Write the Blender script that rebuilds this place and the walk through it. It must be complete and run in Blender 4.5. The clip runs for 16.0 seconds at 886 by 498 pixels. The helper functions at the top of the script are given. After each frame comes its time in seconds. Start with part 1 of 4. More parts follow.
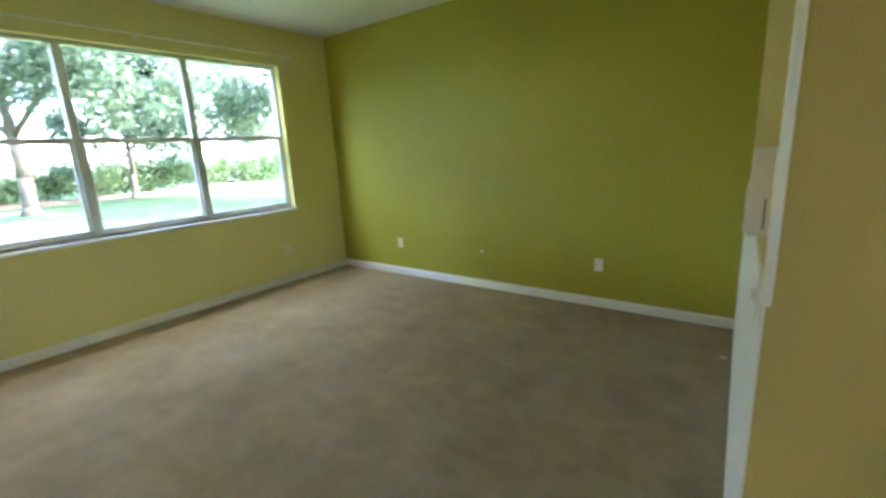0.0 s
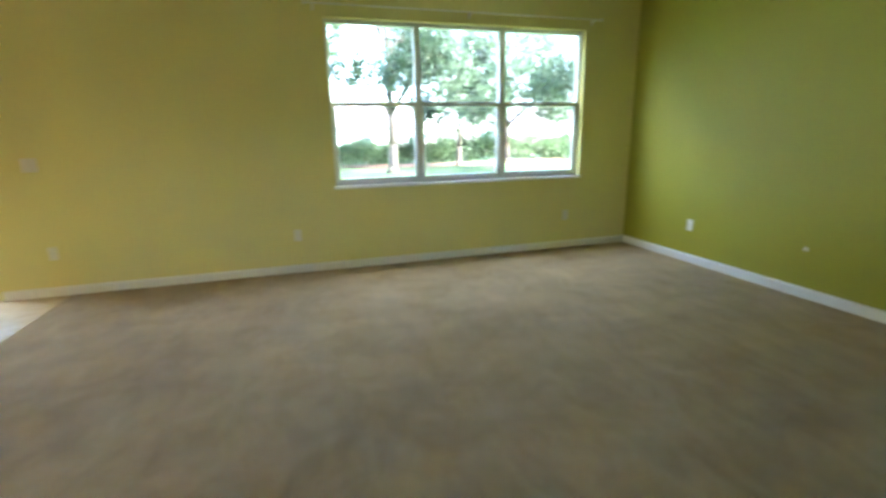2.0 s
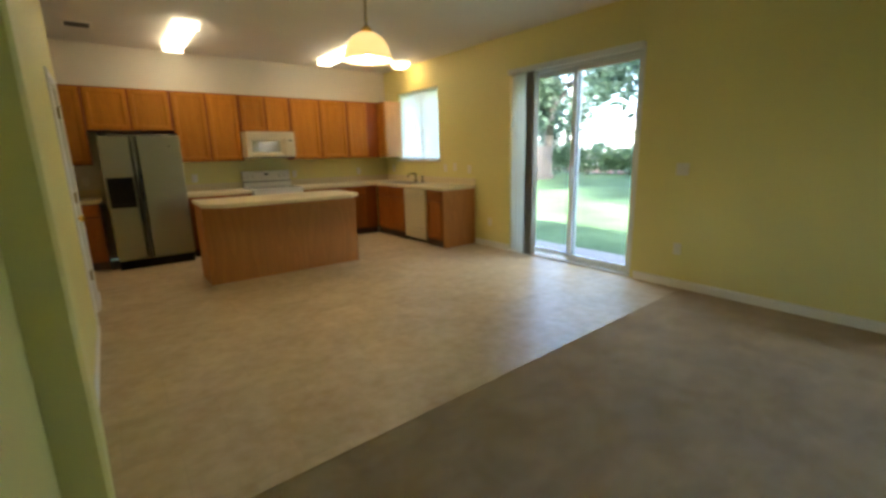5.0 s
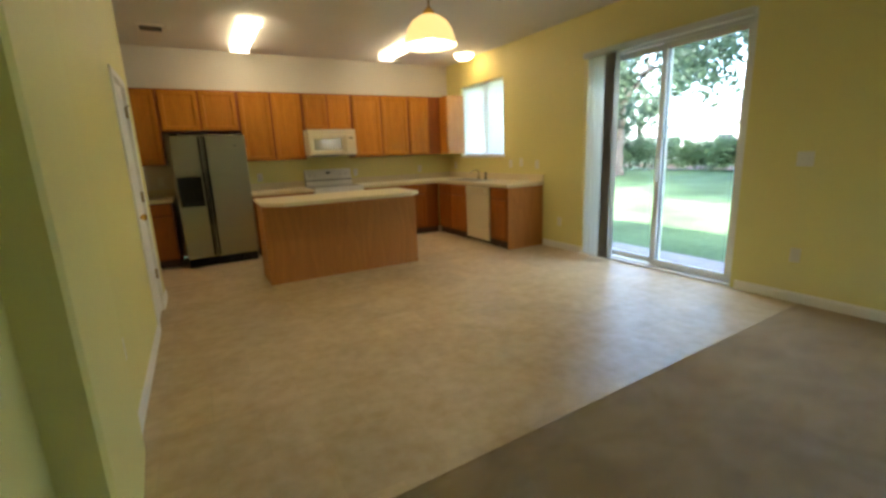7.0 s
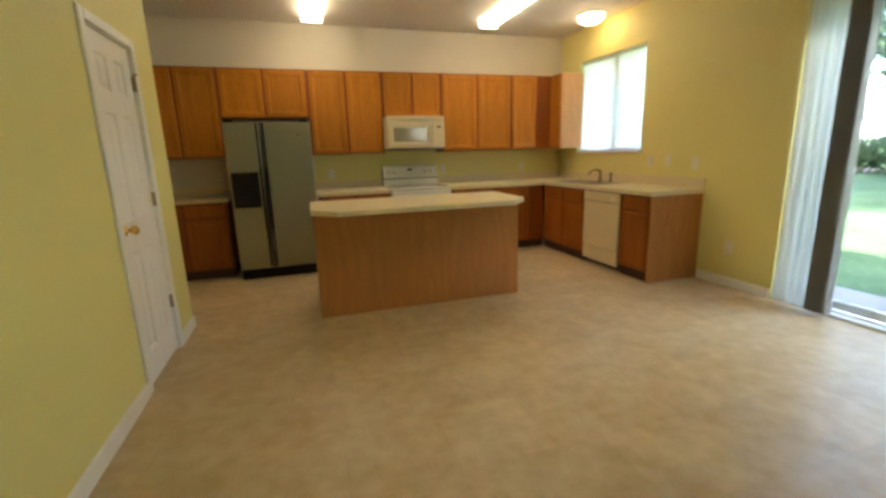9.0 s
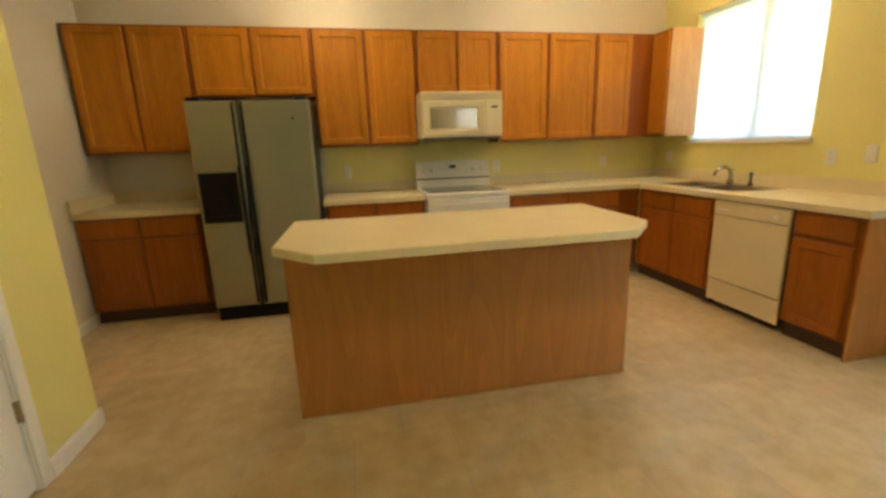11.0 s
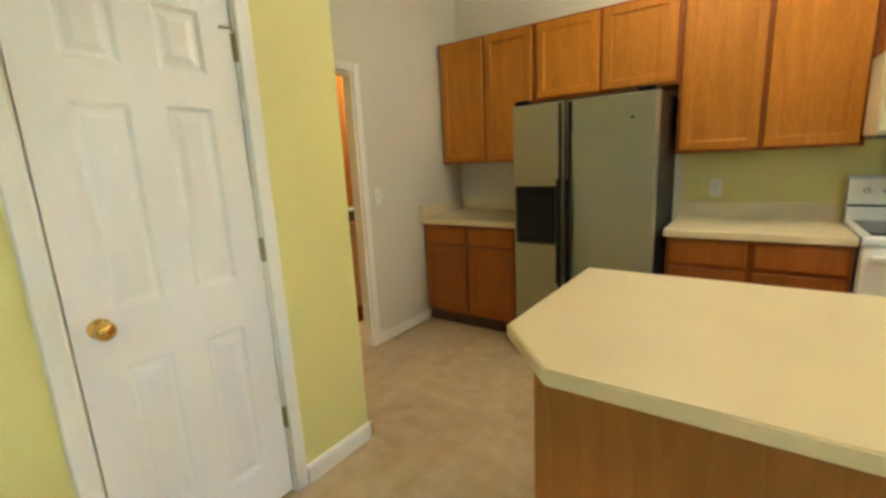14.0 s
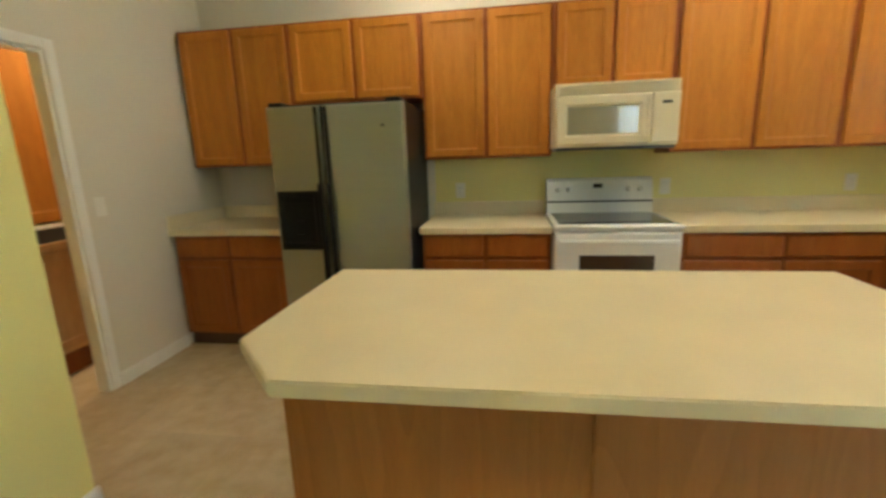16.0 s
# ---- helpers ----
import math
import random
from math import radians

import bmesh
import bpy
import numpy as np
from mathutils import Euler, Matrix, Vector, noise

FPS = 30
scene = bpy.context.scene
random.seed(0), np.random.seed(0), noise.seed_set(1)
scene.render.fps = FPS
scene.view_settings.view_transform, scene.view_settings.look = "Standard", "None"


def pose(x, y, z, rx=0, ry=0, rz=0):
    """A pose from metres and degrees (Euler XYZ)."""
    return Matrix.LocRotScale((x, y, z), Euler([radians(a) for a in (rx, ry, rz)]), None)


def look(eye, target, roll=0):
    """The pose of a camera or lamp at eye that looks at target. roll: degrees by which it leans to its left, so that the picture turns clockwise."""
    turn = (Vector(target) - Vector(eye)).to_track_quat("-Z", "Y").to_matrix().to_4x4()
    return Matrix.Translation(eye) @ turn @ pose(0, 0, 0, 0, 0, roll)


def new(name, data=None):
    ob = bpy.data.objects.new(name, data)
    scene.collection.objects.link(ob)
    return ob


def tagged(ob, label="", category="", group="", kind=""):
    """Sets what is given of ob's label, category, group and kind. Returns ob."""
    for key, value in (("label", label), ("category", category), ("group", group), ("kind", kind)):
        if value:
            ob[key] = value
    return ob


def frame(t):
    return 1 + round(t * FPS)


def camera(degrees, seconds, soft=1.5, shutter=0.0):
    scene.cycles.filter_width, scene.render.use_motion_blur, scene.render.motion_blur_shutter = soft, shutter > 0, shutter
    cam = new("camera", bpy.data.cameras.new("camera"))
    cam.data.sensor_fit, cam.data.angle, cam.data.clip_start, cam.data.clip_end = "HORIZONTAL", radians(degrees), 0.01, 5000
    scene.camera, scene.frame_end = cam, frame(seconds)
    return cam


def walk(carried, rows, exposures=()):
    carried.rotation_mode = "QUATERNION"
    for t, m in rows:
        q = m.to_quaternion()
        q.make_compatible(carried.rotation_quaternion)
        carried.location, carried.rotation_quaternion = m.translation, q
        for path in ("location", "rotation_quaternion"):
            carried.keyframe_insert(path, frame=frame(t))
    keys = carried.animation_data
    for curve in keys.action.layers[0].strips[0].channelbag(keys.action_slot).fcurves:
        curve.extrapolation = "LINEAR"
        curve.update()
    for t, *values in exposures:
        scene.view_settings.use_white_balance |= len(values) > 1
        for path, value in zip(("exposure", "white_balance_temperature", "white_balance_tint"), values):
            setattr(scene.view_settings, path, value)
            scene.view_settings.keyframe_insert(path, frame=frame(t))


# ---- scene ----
cam = camera(91.3, 16.0, soft=3.0, shutter=0.4)
PATH = [
    (0, (4.562, -3.843, 1.485), (3.391, -2.285, 1.035), -3.0),
    (0.5, (4.556, -3.83, 1.43), (3.205, -2.42, 0.988), -3.2),
    (1, (4.552, -3.818, 1.376), (3.014, -2.615, 0.942), -2.5),
    (1.5, (4.604, -3.803, 1.357), (2.887, -2.877, 0.919), -1.7),
    (2, (4.652, -3.755, 1.309), (2.784, -3.226, 0.829), -1.3),
    (2.5, (4.662, -3.784, 1.255), (2.723, -3.685, 0.778), -0.7),
    (3, (4.632, -3.861, 1.258), (2.704, -4.101, 0.784), -0.9),
    (3.5, (4.561, -3.989, 1.283), (2.716, -4.606, 0.82), -2.3),
    (4, (4.524, -4.091, 1.335), (2.844, -5.071, 0.867), -4.0),
    (4.5, (4.492, -4.135, 1.347), (3.028, -5.42, 0.893), -3.8),
    (5, (4.458, -4.158, 1.393), (3.277, -5.713, 0.96), -1.2),
    (7.5, (4.175, -4.753, 1.324), (3.33, -6.511, 0.882), -1.4),
    (8, (4.039, -5.116, 1.31), (3.336, -6.932, 0.851), -0.7),
    (8.5, (3.877, -5.496, 1.324), (3.164, -7.312, 0.886), -2.3),
    (9, (3.742, -5.863, 1.308), (3.162, -7.729, 0.878), -1.7),
    (11.5, (3.229, -7.677, 1.32), (2.977, -9.6, 0.83), -2.3),
    (12, (3.116, -7.922, 1.335), (3.168, -9.845, 0.785), 0.3),
    (12.5, (3.118, -8.169, 1.335), (3.326, -10.114, 0.919), -0.27),
    (13, (3.138, -8.268, 1.357), (3.678, -10.145, 0.926), -1.56),
    (13.5, (3.16, -8.286, 1.372), (4.054, -10.027, 0.961), -2.39),
    (14, (3.195, -8.273, 1.371), (4.34, -9.863, 0.969), -2.89),
    (14.5, (3.19, -8.285, 1.369), (4.341, -9.872, 0.969), -2.85),
    (15, (3.154, -8.315, 1.363), (4.093, -10.031, 0.945), -2.34),
    (15.5, (3.099, -8.332, 1.361), (3.717, -10.188, 0.95), -1.95),
    (16, (3.043, -8.336, 1.359), (3.331, -10.271, 0.941), -1.91),
]
walk(cam, [(t, look(eye, target, roll)) for t, eye, target, roll in PATH], exposures=[(0.0, 6.35, 6250, 10), (2.5, 6.3, 6200, 10), (3.5, 5.8, 6300, 10), (5.0, 5.45, 6300, 10), (8.0, 5.65, 6400, 10), (9.0, 5.7, 6500, 10), (11.5, 6.2, 7200, 10), (12.5, 6.45, 6400, 8), (14.0, 6.45, 5650, 4), (16.0, 6.15, 5500, 3)])

# ---- world, sun, exposure ----
world = bpy.data.worlds.new("sky")
scene.world = world
world.use_nodes = True
wn = world.node_tree.nodes
sky = wn.new("ShaderNodeTexSky")
sky.sky_type = "NISHITA"
sky.sun_disc = False
sky.sun_elevation = math.radians(36)
sky.sun_rotation = math.radians(35)
sky.dust_density = 2.5
world.node_tree.links.new(sky.outputs[0], wn["Background"].inputs[0])
wn["Background"].inputs[1].default_value = 0.15
sun_data = bpy.data.lights.new("sun", "SUN")
sun_data.energy, sun_data.angle, sun_data.color = 2.2, math.radians(0.6), (1.0, 0.95, 0.88)
sun = new("sun", sun_data)
sun.matrix_world = look((9.3, 13.3, 11.8), (0, 0, 0))



def sky_lamp(y0, y1, z, watts):
    """Adds a hidden area lamp under the eave, aimed down and inwards, for sky light."""
    d = bpy.data.lights.new("sky_fill_lamp", "AREA")
    d.shape, d.size, d.size_y = "RECTANGLE", y1 - y0, 0.34
    d.energy, d.color = watts, (0.84, 0.93, 1.0)
    ob = new("sky_fill_lamp", d)
    ob.matrix_world = look((-0.42, (y0 + y1) / 2, z), (0.5, (y0 + y1) / 2, z - 1.0))


sky_lamp(-3.55, -0.73, 2.84, 1.2)
sky_lamp(-8.2, -6.65, 2.80, 1.2)

# ---- materials ----
def material(name, color, rough=0.6, metal=0.0, spread=0.06, scale=6.0, fine=120.0, bump=0.05, stretch=(1, 1, 1), warm=None, spec=0.5, per=0.0, coat=0.0):
    m = bpy.data.materials.new(name)
    m.use_nodes = True
    n, l = m.node_tree.nodes, m.node_tree.links
    b = n["Principled BSDF"]
    tc = n.new("ShaderNodeTexCoord")
    mp = n.new("ShaderNodeMapping")
    mp.inputs["Scale"].default_value = stretch
    l.new(tc.outputs["Object"], mp.inputs[0])
    big = n.new("ShaderNodeTexNoise"); big.inputs["Scale"].default_value = scale; big.inputs["Detail"].default_value = 4
    sm = n.new("ShaderNodeTexNoise"); sm.inputs["Scale"].default_value = fine; sm.inputs["Detail"].default_value = 3
    l.new(mp.outputs[0], big.inputs["Vector"]); l.new(mp.outputs[0], sm.inputs["Vector"])
    mix = n.new("ShaderNodeMixRGB")
    mix.inputs[1].default_value = (*[c * (1 - spread) for c in color], 1)
    mix.inputs[2].default_value = (*[min(1, c * (1 + spread)) for c in (warm or color)], 1)
    add = n.new("ShaderNodeMath"); add.operation = "MULTIPLY_ADD"; add.inputs[1].default_value = 0.5
    l.new(sm.outputs[0], add.inputs[0])
    half = n.new("ShaderNodeMath"); half.operation = "MULTIPLY"; half.inputs[1].default_value = 0.5
    l.new(big.outputs[0], half.inputs[0]); l.new(half.outputs[0], add.inputs[2])
    ramp = n.new("ShaderNodeMapRange"); ramp.inputs[1].default_value = 0.35; ramp.inputs[2].default_value = 0.65
    l.new(add.outputs[0], ramp.inputs[0]); l.new(ramp.outputs[0], mix.inputs[0])
    out = mix.outputs[0]
    if per:
        info = n.new("ShaderNodeObjectInfo")
        hsv = n.new("ShaderNodeHueSaturation")
        mr = n.new("ShaderNodeMapRange"); mr.inputs[3].default_value = 1 - per; mr.inputs[4].default_value = 1 + per
        l.new(info.outputs["Random"], mr.inputs[0]); l.new(mr.outputs[0], hsv.inputs["Value"]); l.new(out, hsv.inputs["Color"])
        out = hsv.outputs[0]
    l.new(out, b.inputs["Base Color"])
    b.inputs["Roughness"].default_value = rough
    b.inputs["Metallic"].default_value = metal
    b.inputs["Specular IOR Level"].default_value = spec
    b.inputs["Coat Weight"].default_value = coat
    b.inputs["Coat Roughness"].default_value = 0.15
    if bump:
        bp = n.new("ShaderNodeBump"); bp.inputs["Strength"].default_value = bump; bp.inputs["Distance"].default_value = 0.01
        l.new(sm.outputs[0], bp.inputs["Height"]); l.new(bp.outputs[0], b.inputs["Normal"])
    return m


def glow(name, color, strength):
    m = bpy.data.materials.new(name)
    m.use_nodes = True
    b = m.node_tree.nodes["Principled BSDF"]
    b.inputs["Base Color"].default_value = (0.85, 0.83, 0.78, 1)
    b.inputs["Emission Color"].default_value = (*color, 1)
    b.inputs["Emission Strength"].default_value = strength
    return m


def glass_material(name, tint=(1, 1, 1)):
    m = bpy.data.materials.new(name)
    m.use_nodes = True
    b = m.node_tree.nodes["Principled BSDF"]
    b.inputs["Base Color"].default_value = (*tint, 1)
    b.inputs["Roughness"].default_value = 0.0
    b.inputs["Transmission Weight"].default_value = 1.0
    b.inputs["IOR"].default_value = 1.05
    return m


def wood(name, dark, light, rough=0.48, vertical=True, per=0.12, coat=0.0, scale=1.0, figure=0.06):
    """Varnished oak: long grain streaks, cathedral figure and fine pores."""
    m = material(name, dark, rough, spread=0.0, scale=3.0 * scale, fine=28 * scale, bump=0.06,
                 stretch=(5, 5, 0.5) if vertical else (0.5, 0.5, 5), warm=light, per=per, coat=coat)
    n, l = m.node_tree.nodes, m.node_tree.links
    b = n["Principled BSDF"]
    b.inputs["Specular IOR Level"].default_value = 0.3
    src = b.inputs["Base Color"].links[0].from_socket
    tc, mp = n.new("ShaderNodeTexCoord"), n.new("ShaderNodeMapping")
    mp.inputs["Scale"].default_value = (4.0, 4.0, 0.5)
    field = n.new("ShaderNodeTexNoise")
    field.inputs["Scale"].default_value = 1.0
    field.inputs["Detail"].default_value = 1.0
    l.new(tc.outputs["Object"], mp.inputs[0]); l.new(mp.outputs[0], field.inputs["Vector"])
    wave = n.new("ShaderNodeMath"); wave.operation = "MULTIPLY"; wave.inputs[1].default_value = 9.0
    l.new(field.outputs[0], wave.inputs[0])
    fold = n.new("ShaderNodeMath"); fold.operation = "FRACT"
    l.new(wave.outputs[0], fold.inputs[0])
    tone = n.new("ShaderNodeMapRange")
    tone.inputs[3].default_value = 1 - figure; tone.inputs[4].default_value = 1 + figure * 0.5
    l.new(fold.outputs[0], tone.inputs[0])
    mu = n.new("ShaderNodeMixRGB"); mu.blend_type = "MULTIPLY"; mu.inputs[0].default_value = 1.0
    l.new(src, mu.inputs[1]); l.new(tone.outputs[0], mu.inputs[2]); l.new(mu.outputs[0], b.inputs["Base Color"])
    return m


YELLOW = material("yellow_wall_paint", (0.72, 0.655, 0.25), 0.55, spread=0.025, scale=1.3, fine=260, bump=0.10)
GREEN = material("olive_green_wall_paint", (0.37, 0.345, 0.032), 0.55, spread=0.04, scale=1.2, fine=260, bump=0.12)
OFFWHITE = material("off_white_wall_paint", (0.66, 0.61, 0.50), 0.6, spread=0.025, scale=1.5, fine=260, bump=0.10)
# yellow wall paint darkened to carry the shade on the entry wall
SHADEDYELLOW = material("shaded_yellow_wall_paint", (0.50, 0.385, 0.12), 0.5, spread=0.03, scale=1.5, fine=260, bump=0.1)
CEILING = material("textured_ceiling_paint", (0.72, 0.70, 0.64), 0.8, spread=0.03, scale=2, fine=90, bump=0.5)
TRIM = material("white_gloss_trim", (0.82, 0.80, 0.75), 0.35, spread=0.02, scale=3, fine=80, bump=0.02)
DOORWHITE = material("white_door_paint", (0.83, 0.81, 0.78), 0.4, spread=0.02, scale=4, fine=60, bump=0.04, stretch=(6, 6, 1))
OAK = wood("honey_oak", (0.40, 0.135, 0.009), (0.52, 0.20, 0.015))
# darker than the doors, so edges and gaps round them read dark
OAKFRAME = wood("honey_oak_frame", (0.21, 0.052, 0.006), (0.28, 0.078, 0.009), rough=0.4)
# same oak as the wall cabinets, with the base units' shade in its colour
SHADEDOAK = wood("shaded_honey_oak", (0.27, 0.074, 0.008), (0.34, 0.105, 0.011))
PALEOAK = wood("pale_oak_laminate_side", (0.52, 0.27, 0.10), (0.62, 0.35, 0.15), rough=0.45)
ISLANDWOOD = wood("oak_veneer_panel", (0.43, 0.17, 0.038), (0.49, 0.205, 0.048), rough=0.6, per=0.03, coat=0.0, figure=0.09)
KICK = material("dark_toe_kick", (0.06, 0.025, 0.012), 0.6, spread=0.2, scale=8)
LAMINATE = material("cream_speckled_laminate", (0.69, 0.585, 0.36), 0.38, spread=0.05, scale=4, fine=420, bump=0.02)
STEEL = material("brushed_stainless", (0.37, 0.36, 0.28), 0.36, metal=0.85, spread=0.025, scale=2, fine=90, bump=0.03, stretch=(1, 1, 12))
BLACK = material("black_plastic", (0.008, 0.008, 0.009), 0.45, spec=0.25, spread=0.2, scale=5, bump=0.02)
GREY = material("dark_grey_plastic", (0.07, 0.07, 0.07), 0.4, spread=0.1, scale=5, bump=0.02)
BISQUE = material("bisque_enamel", (0.70, 0.60, 0.38), 0.3, spread=0.02, scale=3, bump=0.01, coat=0.2)
WHITEAPP = material("white_enamel", (0.78, 0.76, 0.70), 0.25, spread=0.02, scale=3, bump=0.01, coat=0.3)
PLATE = material("ivory_plastic_plate", (0.76, 0.73, 0.64), 0.4, spread=0.02, scale=10, bump=0.0)
BRASS = material("polished_brass", (0.80, 0.52, 0.14), 0.2, metal=1.0, spread=0.08, scale=12, bump=0.02)
HINGE = material("aged_brass_hinge", (0.34, 0.27, 0.14), 0.42, metal=0.9, spread=0.11, scale=30)
CLEARGLASS = glass_material("clear_window_glass", (0.92, 0.94, 0.94))
CHROME = material("brushed_nickel", (0.45, 0.42, 0.37), 0.25, metal=1.0, spread=0.05, scale=10)
SINKSTEEL = material("sink_steel", (0.50, 0.48, 0.43), 0.3, metal=1.0, spread=0.08, scale=6, fine=90)
COOKGLASS = material("black_ceramic_glass", (0.03, 0.03, 0.032), 0.08, spread=0.1, scale=30, bump=0.0)
OVENGLASS = material("dark_oven_glass", (0.05, 0.03, 0.02), 0.06, spread=0.1, scale=4, bump=0.0)
MWGLASS = material("microwave_window", (0.30, 0.27, 0.18), 0.08, spread=0.05, scale=3, bump=0.0)
BLINDPALE = material("white_vinyl_blind", (0.75, 0.76, 0.70), 0.5, spread=0.04, scale=4, bump=0.03)
BLINDDARK = material("taupe_vinyl_blind", (0.30, 0.27, 0.22), 0.55, spread=0.06, scale=4, bump=0.03)
ALU = material("white_aluminium_frame", (0.66, 0.67, 0.64), 0.4, spread=0.04, scale=4, bump=0.02)
# grey tint added to dim the bright garden behind the panes
GLASS = glass_material("dimming_window_glass", (0.44, 0.48, 0.53))
FLUOR = glow("fluorescent_diffuser", (1.0, 0.82, 0.55), 0.27)
BULBGLASS = glow("frosted_glass_lit", (1.0, 0.68, 0.36), 0.42)
SHADEGLASS = glow("alabaster_shade", (1.0, 0.60, 0.20), 0.028)
BULB = glow("lit_bulb", (1.0, 0.78, 0.45), 3.5)
LAUNDRYFILL = glow("laundry_fill_globe", (1.0, 0.76, 0.46), 2.2)
GRASS = material("lawn_grass", (0.05, 0.085, 0.032), 0.85, spread=0.5, scale=0.6, fine=30, bump=0.6, warm=(0.07, 0.11, 0.045), spec=0.1)
MULCH = material("mulch_bed", (0.23, 0.12, 0.085), 0.9, spread=0.3, scale=3, fine=40, bump=0.8)
CONCRETE = material("patio_concrete", (0.24, 0.20, 0.185), 0.8, spread=0.1, scale=2, fine=60, bump=0.2)
BARK = material("tree_bark", (0.11, 0.09, 0.07), 0.9, spread=0.3, scale=4, fine=30, bump=0.8, stretch=(2, 2, 0.5))
FENCEWOOD = material("weathered_fence_board", (0.10, 0.085, 0.07), 0.8, spread=0.2, scale=3, bump=0.2, per=0.2)
STUCCO = material("white_stucco", (0.72, 0.69, 0.63), 0.8, spread=0.05, scale=2, fine=80, bump=0.3)
ROOFTILE = material("grey_roof_shingle", (0.16, 0.14, 0.13), 0.8, spread=0.2, scale=5, fine=30, bump=0.5)
DARKGLASS = material("dark_window_glass", (0.03, 0.035, 0.04), 0.05, bump=0.0)


def see_through(m, share, color):
    """Mixes in light that passes through a thin sheet."""
    n, l = m.node_tree.nodes, m.node_tree.links
    tr = n.new("ShaderNodeBsdfTranslucent")
    tr.inputs[0].default_value = (*color, 1)
    mx = n.new("ShaderNodeMixShader")
    mx.inputs[0].default_value = share
    l.new(n["Principled BSDF"].outputs[0], mx.inputs[1])
    l.new(tr.outputs[0], mx.inputs[2])
    l.new(mx.outputs[0], n["Material Output"].inputs[0])
    return m


def leaf_material(name, a, b2):
    m = material(name, a, 0.55, spread=0.11, scale=3, fine=20, bump=0.0, warm=b2)
    return see_through(m, 0.42, b2)


LEAF = leaf_material("broad_leaf_foliage", (0.06, 0.095, 0.055), (0.09, 0.135, 0.075))
HEDGELEAF = leaf_material("hedge_foliage", (0.065, 0.10, 0.04), (0.085, 0.145, 0.06))


def carpet_material():
    m = material("tan_cut_pile_carpet", (0.42, 0.28, 0.122), 0.95, spread=0.10, scale=2.6, fine=330, bump=0.9, warm=(0.47, 0.345, 0.195), spec=0.1)
    b = m.node_tree.nodes["Principled BSDF"]
    for q in m.node_tree.nodes:
        if q.type == "MAP_RANGE":
            q.inputs[1].default_value, q.inputs[2].default_value = 0.40, 0.60
        if q.type == "TEX_NOISE" and q.inputs["Scale"].default_value < 10:
            q.inputs["Detail"].default_value, q.inputs["Roughness"].default_value, q.inputs["Distortion"].default_value = 9.0, 0.68, 0.8
    b.inputs["Sheen Weight"].default_value = 0.4
    b.inputs["Sheen Roughness"].default_value = 0.4
    # vacuum strokes: pile brushed in long uneven bands
    n, l = m.node_tree.nodes, m.node_tree.links
    src = b.inputs["Base Color"].links[0].from_socket
    tc, mp, st = n.new("ShaderNodeTexCoord"), n.new("ShaderNodeMapping"), n.new("ShaderNodeTexNoise")
    mp.inputs["Scale"].default_value = (2.6, 1.1, 1.0)
    mp.inputs["Rotation"].default_value = (0, 0, math.radians(-25))
    st.inputs["Scale"].default_value = 1.0
    st.inputs["Detail"].default_value = 3.0
    st.inputs["Distortion"].default_value = 0.5
    tone = n.new("ShaderNodeMapRange")
    tone.inputs[1].default_value, tone.inputs[2].default_value = 0.38, 0.62
    tone.inputs[3].default_value, tone.inputs[4].default_value = 0.90, 1.08
    l.new(tc.outputs["Object"], mp.inputs[0]); l.new(mp.outputs[0], st.inputs["Vector"]); l.new(st.outputs[0], tone.inputs[0])
    mu = n.new("ShaderNodeMixRGB"); mu.blend_type = "MULTIPLY"; mu.inputs[0].default_value = 1.0
    l.new(src, mu.inputs[1]); l.new(tone.outputs[0], mu.inputs[2])
    # short footprints and brush marks across the strokes
    mp2, st2, tone2 = n.new("ShaderNodeMapping"), n.new("ShaderNodeTexNoise"), n.new("ShaderNodeMapRange")
    mp2.inputs["Scale"].default_value = (3.2, 7.0, 1.0)
    mp2.inputs["Rotation"].default_value = (0, 0, math.radians(35))
    st2.inputs["Scale"].default_value = 1.0
    st2.inputs["Detail"].default_value = 4.0
    st2.inputs["Distortion"].default_value = 0.9
    tone2.inputs[1].default_value, tone2.inputs[2].default_value = 0.40, 0.60
    tone2.inputs[3].default_value, tone2.inputs[4].default_value = 0.93, 1.06
    l.new(tc.outputs["Object"], mp2.inputs[0]); l.new(mp2.outputs[0], st2.inputs["Vector"]); l.new(st2.outputs[0], tone2.inputs[0])
    mu2 = n.new("ShaderNodeMixRGB"); mu2.blend_type = "MULTIPLY"; mu2.inputs[0].default_value = 1.0
    l.new(mu.outputs[0], mu2.inputs[1]); l.new(tone2.outputs[0], mu2.inputs[2]); l.new(mu2.outputs[0], b.inputs["Base Color"])
    return m


